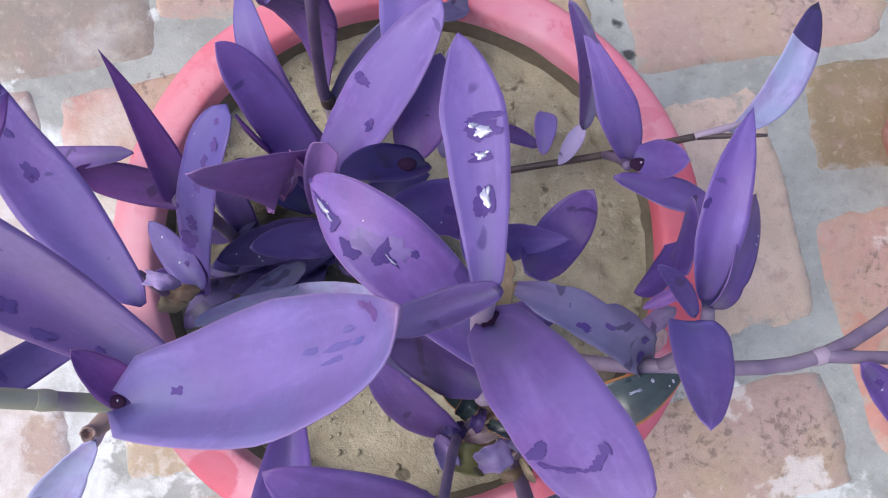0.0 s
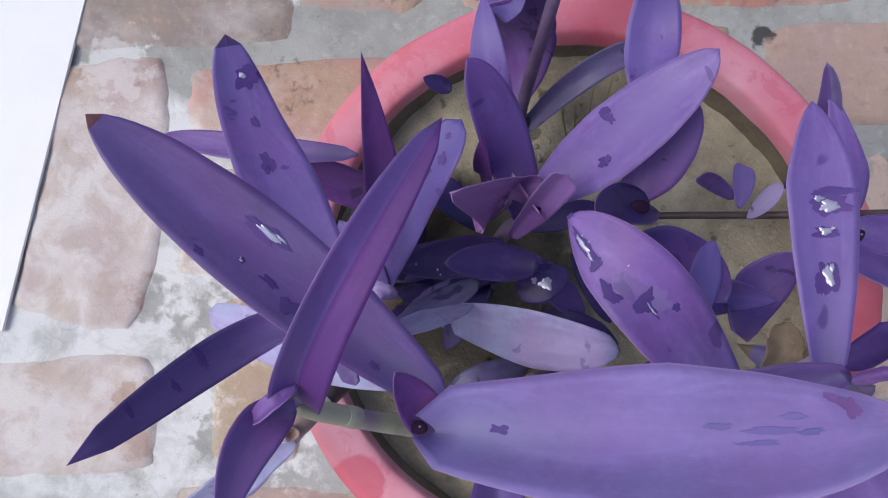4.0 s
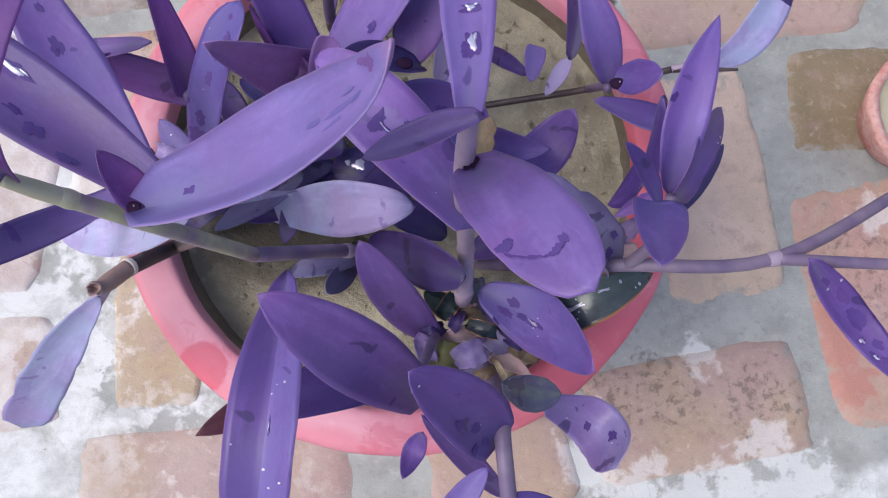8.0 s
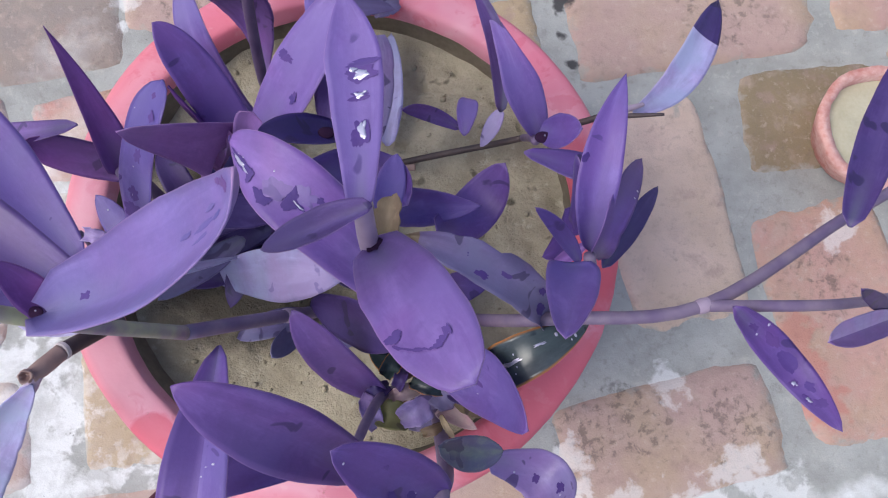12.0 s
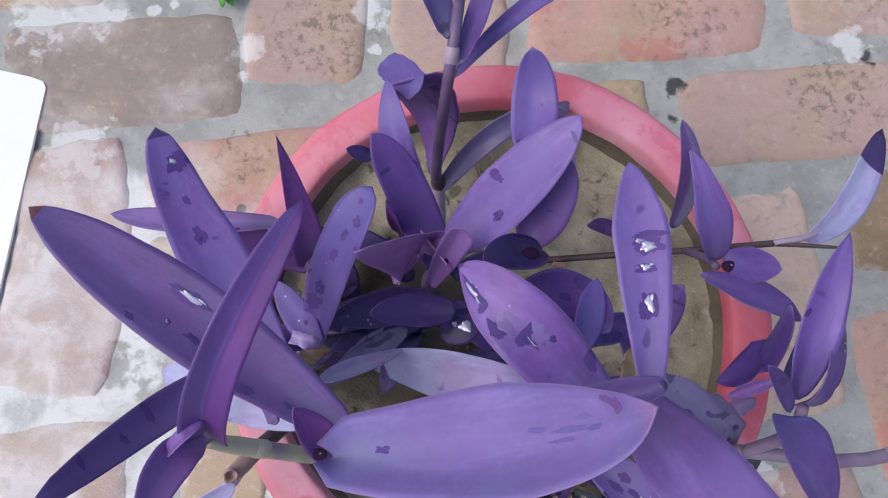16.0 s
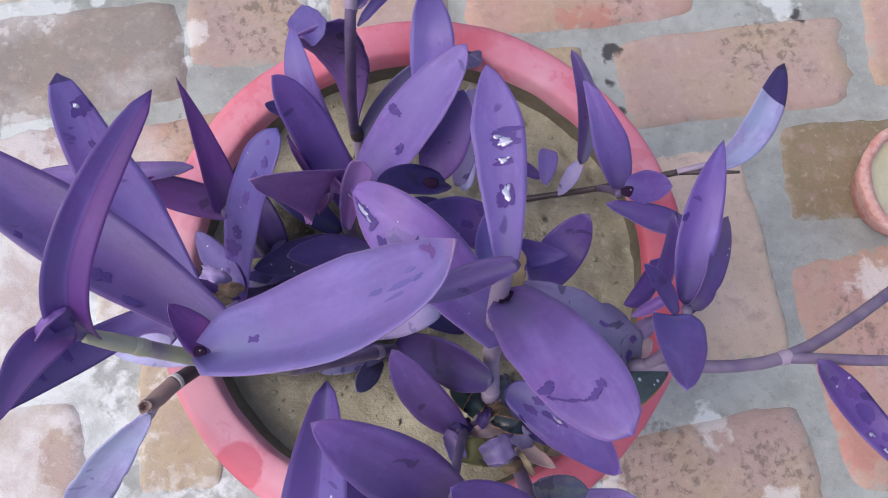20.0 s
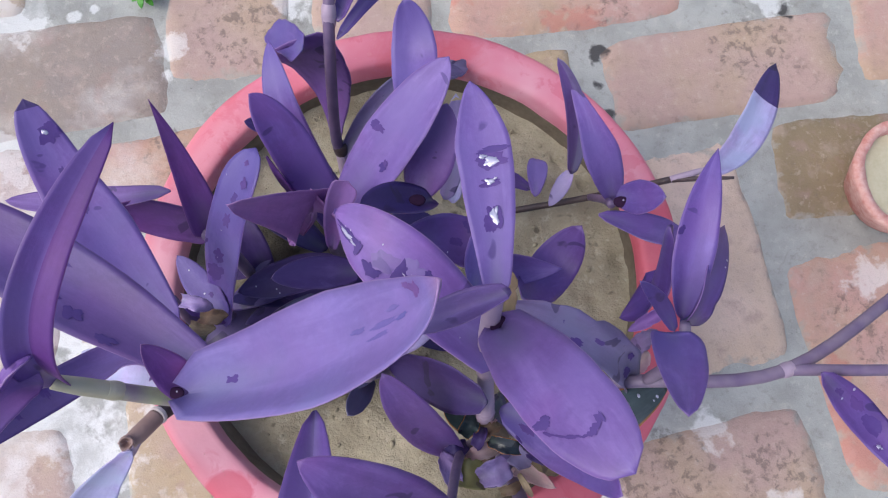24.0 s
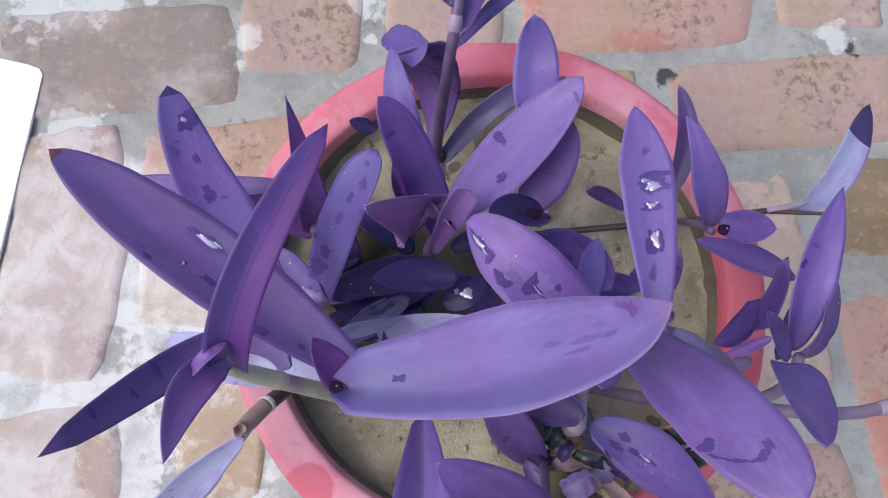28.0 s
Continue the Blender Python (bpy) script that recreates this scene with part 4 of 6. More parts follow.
shoot_middle = thing("purple_heart_plant", (-0.045, 0.02, 0.205), "violet shoot with upright leaves and a plum sheath", "plant", "shoots in the pot")
stem(shoot_middle, [(-0.0450, 0.0200, 0.2000), (-0.0430, 0.0200, 0.2700), (-0.0356, 0.0227, 0.3001)], [0.0045, 0.0042, 0.0030], STEM)
leaf(shoot_middle, (-0.0348, 0.0209, 0.2863), (-0.0601, 0.0604, 0.3282), (-0.0752, 0.0770, 0.3438), 0.0227, (-0.850, -0.523, 0.061), tone="deep", sharp=2.015, tip=0.977, base=0.647, peak=0.369, fold=0.114, twist=1.9)
l13 = leaf(shoot_middle, (-0.0360, 0.0295, 0.3027), (-0.0025, 0.0586, 0.3436), (0.0211, 0.0850, 0.3678), 0.0312, (-0.609, 0.769, -0.191), peak=0.391, sharp=1.963, base=0.34, tip=0.679, fold=0.12, twist=1.3)
leaf(shoot_middle, (-0.0422, 0.0144, 0.2771), (-0.0344, 0.0242, 0.3196), (-0.0267, 0.0340, 0.3421), 0.0135, (-0.93, 0.33, 0.12), tone="plum", fold=0.35, sharp=7.0, base=0.35, peak=0.75, twist=0.0)
leaf(shoot_middle, (0.0063, 0.0344, 0.3170), (0.0135, 0.0525, 0.3345), (0.0204, 0.0700, 0.3500), 0.0246, (-0.96, 0.25, 0.09), tone="deep", base=0.5)
leaf(shoot_middle, (-0.0490, 0.0260, 0.3079), (-0.0540, 0.0243, 0.3223), (-0.0729, 0.0134, 0.3770), 0.0387, (0.157, 0.457, 0.876), tone="magenta", sharp=1.0, peak=0.126, fold=0.128, base=0.564, twist=0.0, tip=0.576)
leaf(shoot_middle, (-0.0590, 0.0385, 0.2800), (-0.0615, 0.0405, 0.3180), (-0.0643, 0.0444, 0.3478), 0.0140, (0.75, -0.62, -0.10), tone="wine", fold=0.15, base=0.9, peak=0.2, sharp=1.5, tip=1.0, wave=0.0)
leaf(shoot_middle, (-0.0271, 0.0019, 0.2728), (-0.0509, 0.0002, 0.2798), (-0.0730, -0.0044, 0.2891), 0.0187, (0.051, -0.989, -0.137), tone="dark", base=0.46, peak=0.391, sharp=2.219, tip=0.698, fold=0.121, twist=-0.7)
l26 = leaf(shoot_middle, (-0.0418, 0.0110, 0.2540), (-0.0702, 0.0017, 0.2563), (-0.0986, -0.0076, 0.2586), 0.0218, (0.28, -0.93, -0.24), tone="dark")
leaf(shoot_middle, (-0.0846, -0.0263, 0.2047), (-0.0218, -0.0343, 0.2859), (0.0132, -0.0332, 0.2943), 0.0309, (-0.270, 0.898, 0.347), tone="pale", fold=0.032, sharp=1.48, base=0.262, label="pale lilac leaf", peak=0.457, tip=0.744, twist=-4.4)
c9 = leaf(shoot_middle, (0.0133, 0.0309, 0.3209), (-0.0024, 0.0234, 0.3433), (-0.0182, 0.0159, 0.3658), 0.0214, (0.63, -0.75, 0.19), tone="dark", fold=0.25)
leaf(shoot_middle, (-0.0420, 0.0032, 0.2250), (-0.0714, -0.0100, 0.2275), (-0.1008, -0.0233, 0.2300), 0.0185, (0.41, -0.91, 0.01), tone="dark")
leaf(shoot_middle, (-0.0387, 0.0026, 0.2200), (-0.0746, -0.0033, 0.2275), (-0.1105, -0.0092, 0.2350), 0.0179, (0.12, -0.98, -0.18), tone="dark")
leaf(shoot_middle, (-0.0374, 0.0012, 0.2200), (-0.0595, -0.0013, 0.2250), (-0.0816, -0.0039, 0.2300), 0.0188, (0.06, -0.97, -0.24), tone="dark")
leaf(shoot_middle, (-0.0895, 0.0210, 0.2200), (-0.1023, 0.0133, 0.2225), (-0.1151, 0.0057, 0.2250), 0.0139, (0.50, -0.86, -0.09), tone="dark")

shoot_back = thing("purple_heart_plant", (-0.04, 0.055, 0.205), "tall violet shoot with narrow arching leaves leaning over the rim", "plant", "shoots in the pot")
stem(shoot_back, [(-0.0400, 0.0500, 0.2000), (-0.0420, 0.0787, 0.2409), (-0.0448, 0.0873, 0.2614), (-0.0396, 0.1269, 0.3330), (-0.0376, 0.1699, 0.3288), (-0.0360, 0.2450, 0.3150), (-0.0340, 0.2900, 0.3100)], [0.0038, 0.0036, 0.0033, 0.0031, 0.0029, 0.0026, 0.0023], STEM_VIOLET)
stem(shoot_back, [(-0.0400, 0.0500, 0.2000), (-0.0415, 0.0700, 0.2280), (-0.0428, 0.0806, 0.2450)], [0.0041, 0.0041, 0.0039], STEM_PALE)
node_ring(shoot_back, (-0.0432, 0.0820, 0.2480), (-0.0028, 0.0086, 0.0205), 0.0042, STEM_DARK)
stem(shoot_back, [(-0.0402, 0.1225, 0.3252), (-0.0398, 0.1250, 0.3300), (-0.0395, 0.1280, 0.3330)], [0.0034, 0.0040, 0.0036], STEM_PALE, "pale swollen node")
node_ring(shoot_back, (-0.0396, 0.1269, 0.3330), (0.0072, 0.0826, 0.0674), 0.0034)
node_ring(shoot_back, (-0.0376, 0.1699, 0.3288), (0.0036, 0.1181, -0.0180), 0.0032)
leaf(shoot_back, (0.0019, 0.0720, 0.3387), (0.0044, 0.1034, 0.3282), (-0.0003, 0.1278, 0.3441), 0.0239, (-0.969, -0.166, -0.183), base=0.467, peak=0.434, sharp=2.422, tip=0.605, fold=0.116, twist=-0.1)
leaf(shoot_back, (-0.0462, 0.0539, 0.2550), (-0.0619, 0.0758, 0.3099), (-0.0724, 0.1166, 0.3207), 0.0218, (-0.945, 0.017, -0.327), base=0.95, peak=0.214, sharp=2.654, tip=0.856, fold=0.13, twist=1.0)
leaf(shoot_back, (-0.0465, 0.0850, 0.2400), (-0.0475, 0.1150, 0.2730), (-0.0615, 0.1165, 0.3190), 0.0350, (0.45, 0.05, 0.88), tone="deep", base=0.22, peak=0.62, sharp=9.0, wave=0.02, torn=0.1, tip=0.5, fold=0.12, twist=-3.0, label="torn leaf with a folded end")
l18 = leaf(shoot_back, (-0.0425, 0.1318, 0.3390), (-0.0593, 0.1845, 0.3190), (-0.0837, 0.2181, 0.3182), 0.0177, (-0.882, -0.460, -0.103), tone="dark", base=0.37, peak=0.436, sharp=1.876, tip=0.739, fold=0.122, twist=0.6)
leaf(shoot_back, (-0.0376, 0.1699, 0.3288), (-0.0105, 0.2069, 0.3219), (0.0499, 0.2136, 0.3320), 0.0122, (-0.42, 0.81, 0.42), sharp=2.4)
leaf(shoot_back, (-0.0386, 0.1239, 0.3077), (0.0052, 0.1711, 0.3146), (0.0566, 0.1908, 0.3306), 0.0105, (-0.607, 0.748, 0.270), base=0.397, peak=0.486, sharp=2.287, tip=0.709, fold=0.12, twist=-0.0)
leaf(shoot_back, (-0.0352, 0.1226, 0.3295), (-0.0267, 0.1570, 0.3295), (-0.0190, 0.1846, 0.3358), 0.0115, (-0.96, 0.24, 0.13), tone="deep")
leaf(shoot_back, (-0.0420, 0.0770, 0.2440), (-0.0060, 0.1115, 0.2740), (0.0325, 0.1291, 0.2537), 0.0140, (-0.55, 0.70, 0.45), tone="slate", base=0.5, peak=0.4, sharp=3.0, fold=0.2, twist=6.0, label="slate violet leaf lying along the rim")
leaf(shoot_back, (-0.0833, 0.0921, 0.2550), (-0.0911, 0.0932, 0.2585), (-0.0990, 0.0943, 0.2620), 0.0093, (-0.19, -0.97, -0.13), tone="dark")
leaf(shoot_back, (0.0190, 0.1300, 0.2440), (0.0265, 0.1330, 0.2500), (0.0350, 0.1350, 0.2450), 0.0120, (-0.25, 0.94, 0.22), tone="dull", sharp=3.0, torn=0.5, fold=0.35, wave=0.3, label="crumpled dead grey leaf")

shoot_centre = thing("purple_heart_plant", (0.042, -0.075, 0.205), "violet shoot with broad wet leaves on a pale stem", "plant", "shoots in the pot")
stem(shoot_centre, [(0.0420, -0.0800, 0.2000), (0.0407, -0.0748, 0.2860), (0.0403, -0.0537, 0.2984), (0.0352, -0.0416, 0.3967), (0.0352, -0.0290, 0.4401)], [0.0045, 0.0045, 0.0042, 0.0040, 0.0030], STEM_PALE)
node_ring(shoot_centre, (0.0407, -0.0748, 0.2860), (-0.0017, 0.0263, 0.0984), 0.0047)
node_ring(shoot_centre, (0.0403, -0.0537, 0.2984), (-0.0054, 0.0332, 0.1106), 0.0044)
c1 = leaf(shoot_centre, (0.0351, -0.0345, 0.4415), (0.0325, 0.0092, 0.4364), (0.0268, 0.0432, 0.4359), 0.0195, (-0.984, -0.160, -0.079), base=0.372, sharp=1.127, peak=0.651, fold=0.13, tip=0.695, twist=5.8)
c2 = leaf(shoot_centre, (0.0425, -0.0515, 0.3636), (0.0019, -0.0143, 0.3805), (-0.0287, 0.0121, 0.3697), 0.0312, (0.133, -0.989, -0.065), tone="rosy", sharp=2.798, fold=0.076, base=0.719, peak=0.402, tip=0.752, twist=-4.8)
leaf(shoot_centre, (0.0390, -0.0323, 0.4454), (0.0203, -0.0388, 0.4408), (0.0014, -0.0437, 0.4289), 0.0112, (0.547, -0.734, 0.403), tone="shady", fold=0.301, label="dusky violet leaf", base=0.409, peak=0.436, sharp=2.018, tip=0.721, twist=0.3)
c4 = leaf(shoot_centre, (0.0385, -0.0419, 0.4150), (0.0507, -0.0613, 0.4480), (0.0695, -0.0859, 0.4704), 0.0279, (0.811, 0.556, 0.184), tone="plush", fold=0.03, base=0.599, sharp=2.991, peak=0.451, tip=0.489, twist=5.1, lobe=0.22)
c5 = leaf(shoot_centre, (0.0485, -0.0731, 0.2836), (0.0815, -0.0901, 0.2991), (0.0979, -0.1097, 0.3367), 0.0307, (0.186, 0.982, 0.031), sharp=1.371, base=0.316, peak=0.465, tip=0.588, fold=0.123, twist=4.0)
dull_leaf = leaf(shoot_centre, (0.1122, -0.0614, 0.2963), (0.0920, -0.0439, 0.3435), (0.0452, -0.0250, 0.3512), 0.0198, (-0.520, -0.821, -0.235), tone="dull", sharp=3.72, torn=0.35, wave=0.3, tip_tone="brown", tip_at=0.95, label="dull spotted violet leaf with a torn brown tip", base=0.398, peak=0.378, tip=0.737, fold=0.122, twist=-0.5)
leaf(shoot_centre, (0.0385, -0.0061, 0.3300), (0.0550, -0.0023, 0.3044), (0.0806, -0.0015, 0.3029), 0.0207, (0.367, 0.817, 0.444), tone="violet", base=0.934, peak=0.293, sharp=2.098, tip=0.953, fold=0.192, twist=0.8)
leaf(shoot_centre, (0.0585, -0.0177, 0.3113), (0.0779, 0.0011, 0.2788), (0.0935, 0.0236, 0.2924), 0.0262, (-0.642, 0.766, 0.029), tone="deep", base=0.597, sharp=2.832, peak=0.46, tip=0.678, fold=0.115, twist=-1.1)
c8 = leaf(shoot_centre, (-0.0017, 0.0046, 0.3439), (0.0274, 0.0083, 0.3254), (0.0448, -0.0085, 0.3368), 0.0249, (0.345, 0.934, -0.087), tone="deep", sharp=3.183, base=0.407, peak=0.41, tip=0.726, fold=0.112, twist=1.2)
leaf(shoot_centre, (0.0390, -0.0370, 0.3950), (0.0405, -0.0280, 0.4020), (0.0420, -0.0180, 0.3960), 0.0115, (0.95, 0.1, 0.2), tone="brown", fold=0.3, base=0.8, sharp=4.0, torn=0.4, wave=0.2, label="dry brown sheath round the stem")
leaf(shoot_centre, (0.0259, 0.0549, 0.2199), (0.0269, 0.0906, 0.2239), (0.0280, 0.1263, 0.2279), 0.0178, (-1.00, 0.02, 0.09), tone="pale", label="pale lilac leaf")
leaf(shoot_centre, (0.0402, -0.0689, 0.3082), (0.0138, -0.0585, 0.2839), (-0.0127, -0.0482, 0.2597), 0.0274, (0.05, -0.90, -0.44), tone="dark", sharp=3.0)
leaf(shoot_centre, (-0.0254, -0.0560, 0.2053), (-0.0302, -0.0664, 0.2312), (-0.0350, -0.0769, 0.2511), 0.0135, (0.60, -0.75, -0.061), tone="slate", label="slate violet leaf", base=0.422, peak=0.49, sharp=2.513, tip=0.721, fold=0.118, twist=1.5)
leaf(shoot_centre, (0.0334, -0.0159, 0.3347), (0.0362, 0.0010, 0.3323), (0.0391, 0.0178, 0.3299), 0.0145, (-0.98, 0.18, 0.12))
leaf(shoot_centre, (0.0131, -0.0567, 0.2150), (-0.0027, -0.0621, 0.2175), (-0.0185, -0.0676, 0.2200), 0.0206, (0.31, -0.94, -0.11), tone="dull")

shoot_right = thing("purple_heart_plant", (0.05, -0.05, 0.205), "violet shoot with an upright leaf pair beside the rim", "plant", "shoots in the pot")
stem(shoot_right, [(0.0500, -0.0500, 0.2000), (0.0850, -0.0580, 0.2800), (0.1175, -0.0590, 0.3135), (0.1810, -0.0541, 0.3273), (0.2619, -0.0088, 0.3038), (0.3000, 0.0120, 0.3000)], [0.0035, 0.0035, 0.0034, 0.0032, 0.0030, 0.0028], STEM)
node_ring(shoot_right, (0.1810, -0.0541, 0.3273), (0.1444, 0.0502, -0.0097), 0.0034)
stem(shoot_right, [(0.1810, -0.0541, 0.3273), (0.2348, -0.0542, 0.3321), (0.2858, -0.0478, 0.3000)], [0.0030, 0.0027, 0.0025], STEM)
stem(shoot_right, [(0.1175, -0.0590, 0.3135), (0.1250, -0.0480, 0.3450), (0.1220, -0.0358, 0.3633)], [0.0030, 0.0030, 0.0025], STEM)
r1 = leaf(shoot_right, (0.1242, -0.0324, 0.3537), (0.1259, -0.0013, 0.3711), (0.1376, 0.0394, 0.3742), 0.0176, (-0.993, -0.034, -0.109), tip=0.928, sharp=2.241, peak=0.442, base=0.247, fold=0.193, twist=-4.4)
r2 = leaf(shoot_right, (0.1300, -0.0346, 0.3437), (0.1319, -0.0218, 0.3678), (0.1534, 0.0140, 0.3344), 0.0149, (-0.721, 0.069, 0.690), tone="deep", base=0.435, peak=0.501, sharp=2.557, tip=0.663, fold=0.114, twist=-1.8)
leaf(shoot_right, (0.1408, -0.0328, 0.3022), (0.1613, -0.0074, 0.2827), (0.1818, 0.0181, 0.2631), 0.0119, (-0.80, 0.59, -0.07), tone="dark")
leaf(shoot_right, (0.1128, -0.0401, 0.3716), (0.1098, -0.0517, 0.3910), (0.1016, -0.0721, 0.4213), 0.0211, (0.991, -0.084, 0.108), base=0.706, peak=0.339, sharp=2.084, tip=0.614, fold=0.119, twist=1.4)
leaf(shoot_right, (0.1186, -0.0381, 0.3585), (0.1084, -0.0272, 0.3736), (0.0968, -0.0208, 0.3875), 0.0074, (-0.753, -0.571, -0.325), tone="deep", base=0.398, peak=0.414, sharp=1.997, tip=0.724, fold=0.12, twist=0.2)
leaf(shoot_right, (0.1190, 0.0083, 0.3599), (0.1235, -0.0150, 0.3142), (0.1124, -0.0257, 0.2890), 0.0178, (-0.001, -0.990, 0.138), tone="deep", fold=0.296, base=0.388, peak=0.399, sharp=1.991, tip=0.721, twist=-2.7)
r7 = leaf(shoot_right, (0.1877, -0.0561, 0.3466), (0.2173, -0.0811, 0.3292), (0.2304, -0.1091, 0.3467), 0.0164, (0.736, 0.668, 0.112), tone="deep", base=0.353, peak=0.388, sharp=2.327, tip=0.685, fold=0.122, twist=-0.2)
leaf(shoot_right, (0.2686, -0.0593, 0.3300), (0.2382, -0.0659, 0.3576), (0.2077, -0.0724, 0.3852), 0.0120, (0.28, -0.96, 0.08), tone="deep", tone2="dusk", fold=0.25, sharp=4.0)
leaf(shoot_right, (0.2620, -0.0565, 0.3350), (0.2435, -0.0542, 0.3576), (0.2249, -0.0518, 0.3801), 0.0077, (-0.61, -0.66, -0.44), tone="dark")
leaf(shoot_right, (0.2217, -0.0270, 0.3814), (0.2448, 0.0166, 0.3707), (0.2679, 0.0601, 0.3600), 0.0166, (-0.85, 0.35, -0.39), tone="dark")
leaf(shoot_right, (0.1287, -0.0332, 0.3000), (0.1220, -0.0395, 0.2900), (0.1154, -0.0457, 0.2800), 0.0101, (0.60, -0.79, 0.10), tone="dull", torn=0.4, wave=0.3)
leaf(shoot_right, (0.1302, -0.0237, 0.3200), (0.1219, -0.0287, 0.3100), (0.1136, -0.0336, 0.3000), 0.0069, (0.49, -0.87, 0.03), tone="rosy", fold=0.4, torn=0.3)
leaf(shoot_right, (0.1296, -0.0437, 0.2800), (0.1244, -0.0499, 0.2750), (0.1193, -0.0561, 0.2700), 0.0103, (0.70, -0.70, 0.15), tone="blush", torn=0.4, wave=0.3, label="faded pinkish leaf")

shoot_twig = thing("purple_heart_plant", (0.03, 0.045, 0.205), "dry trailing twig with violet leaves and a faded dark-tipped leaf", "plant", "shoots in the pot")
stem(shoot_twig, [(0.0150, 0.0440, 0.2050), (0.0600, 0.0480, 0.2250), (0.1082, 0.0515, 0.2474), (0.1468, 0.0529, 0.2806)], [0.0021, 0.0021, 0.0020, 0.0019], STEM_DARK)
stem(shoot_twig, [(0.1468, 0.0529, 0.2806), (0.1794, 0.0514, 0.2892)], [0.0019, 0.0008], STEM_DARK)
stem(shoot_twig, [(0.1082, 0.0515, 0.2474), (0.1095, 0.0420, 0.2780), (0.1092, 0.0345, 0.2960)], [0.0022, 0.0024, 0.0024], STEM_VIOLET)
stem(shoot_twig, [(0.1468, 0.0529, 0.2806), (0.1600, 0.0560, 0.2840), (0.1708, 0.0602, 0.2803)], [0.0020, 0.0019, 0.0011], STEM_PALE)
stem(shoot_twig, [(0.0345, 0.0440, 0.2120), (0.0430, 0.0436, 0.2130)], [0.0032, 0.0029], STEM_TAN, "peeled tan stub of the twig")
leaf(shoot_twig, (0.1660, 0.0569, 0.2765), (0.1999, 0.0850, 0.2635), (0.2274, 0.1371, 0.2502), 0.0213, (-0.724, 0.639, 0.260), tone="pale", sharp=2.604, base=0.172, peak=0.592, tip_tone="dark", tip_at=0.78, label="faded lilac leaf with a dark tip", tip=0.664, fold=0.121, twist=-0.2)
leaf(shoot_twig, (0.1130, 0.0402, 0.2851), (0.0990, 0.0611, 0.3156), (0.0814, 0.0979, 0.3264), 0.0191, (-0.942, -0.290, -0.170), base=0.398, peak=0.474, sharp=1.0, tip=0.987, fold=0.117, twist=0.4)
leaf(shoot_twig, (0.0935, 0.0600, 0.2690), (0.0893, 0.0795, 0.3130), (0.0752, 0.0978, 0.3400), 0.0112, (-0.93, 0.12, -0.35), tone="shady", tone2="slate", fold=0.3, tip=0.6, twist=3.0)
leaf(shoot_twig, (0.0945, 0.0640, 0.2610), (0.0893, 0.0550, 0.2570), (0.0830, 0.0455, 0.2490), 0.0095, (0.81, -0.56, 0.14), tone="dusk", label="dusty lilac leaf")
r13 = leaf(shoot_twig, (0.1110, 0.0386, 0.3020), (0.1194, 0.0319, 0.3200), (0.1260, 0.0284, 0.3354), 0.0177, (0.130, 0.990, 0.050), base=0.396, peak=0.423, sharp=2.068, tip=0.726, fold=0.12, twist=0.9)
leaf(shoot_twig, (0.1040, 0.0308, 0.2876), (0.1361, 0.0190, 0.2949), (0.1390, 0.0053, 0.3270), 0.0180, (0.492, 0.837, -0.241), base=0.266, peak=0.429, sharp=1.0, tip=0.72, fold=0.129, twist=3.1)
leaf(shoot_twig, (0.0707, 0.0529, 0.2608), (0.0521, 0.0562, 0.2777), (0.0394, 0.0508, 0.2984), 0.0090, (-0.487, -0.840, -0.238), tone="deep", base=0.406, peak=0.421, sharp=2.104, tip=0.72, fold=0.117, twist=-0.3)
leaf(shoot_twig, (0.0727, 0.0473, 0.2649), (0.0750, 0.0659, 0.2600), (0.0769, 0.0730, 0.2535), 0.0124, (-0.967, 0.253, 0.006), base=0.316, peak=0.444, sharp=2.145, tip=0.719, fold=0.121, twist=-0.5)

shoot_front = thing("purple_heart_plant", (0.04, -0.1, 0.205), "violet shoot with broad leaves hanging over the rim", "plant", "shoots in the pot")
stem(shoot_front, [(0.0400, -0.0950, 0.2000), (0.0275, -0.0983, 0.2690), (0.0201, -0.1220, 0.3377)], [0.0030, 0.0028, 0.0022], STEM)
stem(shoot_front, [(0.0550, -0.1000, 0.2000), (0.0620, -0.1300, 0.3000), (0.0601, -0.1414, 0.3295), (0.0660, -0.1780, 0.3250), (0.0700, -0.2000, 0.3000)], [0.0040, 0.0040, 0.0038, 0.0036, 0.0030], STEM)
leaf(shoot_front, (0.0266, -0.0982, 0.2505), (0.0062, -0.0787, 0.2947), (-0.0112, -0.0552, 0.3166), 0.0244, (-0.906, -0.308, -0.291), tone="deep", sharp=2.125, base=0.484, peak=0.412, tip=0.721, fold=0.112, twist=3.8)
leaf(shoot_front, (0.0247, -0.1269, 0.3248), (-0.0060, -0.1053, 0.3816), (-0.0349, -0.0882, 0.4040), 0.0297, (-0.494, -0.868, -0.056), tone="deep", sharp=1.636, base=0.524, peak=0.435, tip=0.761, fold=0.123, twist=-2.3)
# tone2 paints the shaded half of the fold darker
b3 = leaf(shoot_front, (-0.0409, -0.0725, 0.3294), (-0.0373, -0.1374, 0.3652), (-0.0422, -0.1927, 0.3444), 0.0303, (0.974, -0.042, 0.222), tone="violet", fold=0.197, sharp=3.952, base=0.204, crease=1.1, peak=0.478, tip=0.727, twist=-2.4, tone2="deep")
leaf(shoot_front, (0.0181, -0.1204, 0.3048), (-0.0278, -0.1259, 0.3228), (-0.0703, -0.1457, 0.3452), 0.0232, (0.280, -0.960, -0.001), tone="deep", tip_tone="rust", tip_at=0.84, base=0.402, peak=0.412, sharp=1.932, tip=0.748, fold=0.12, twist=0.1)
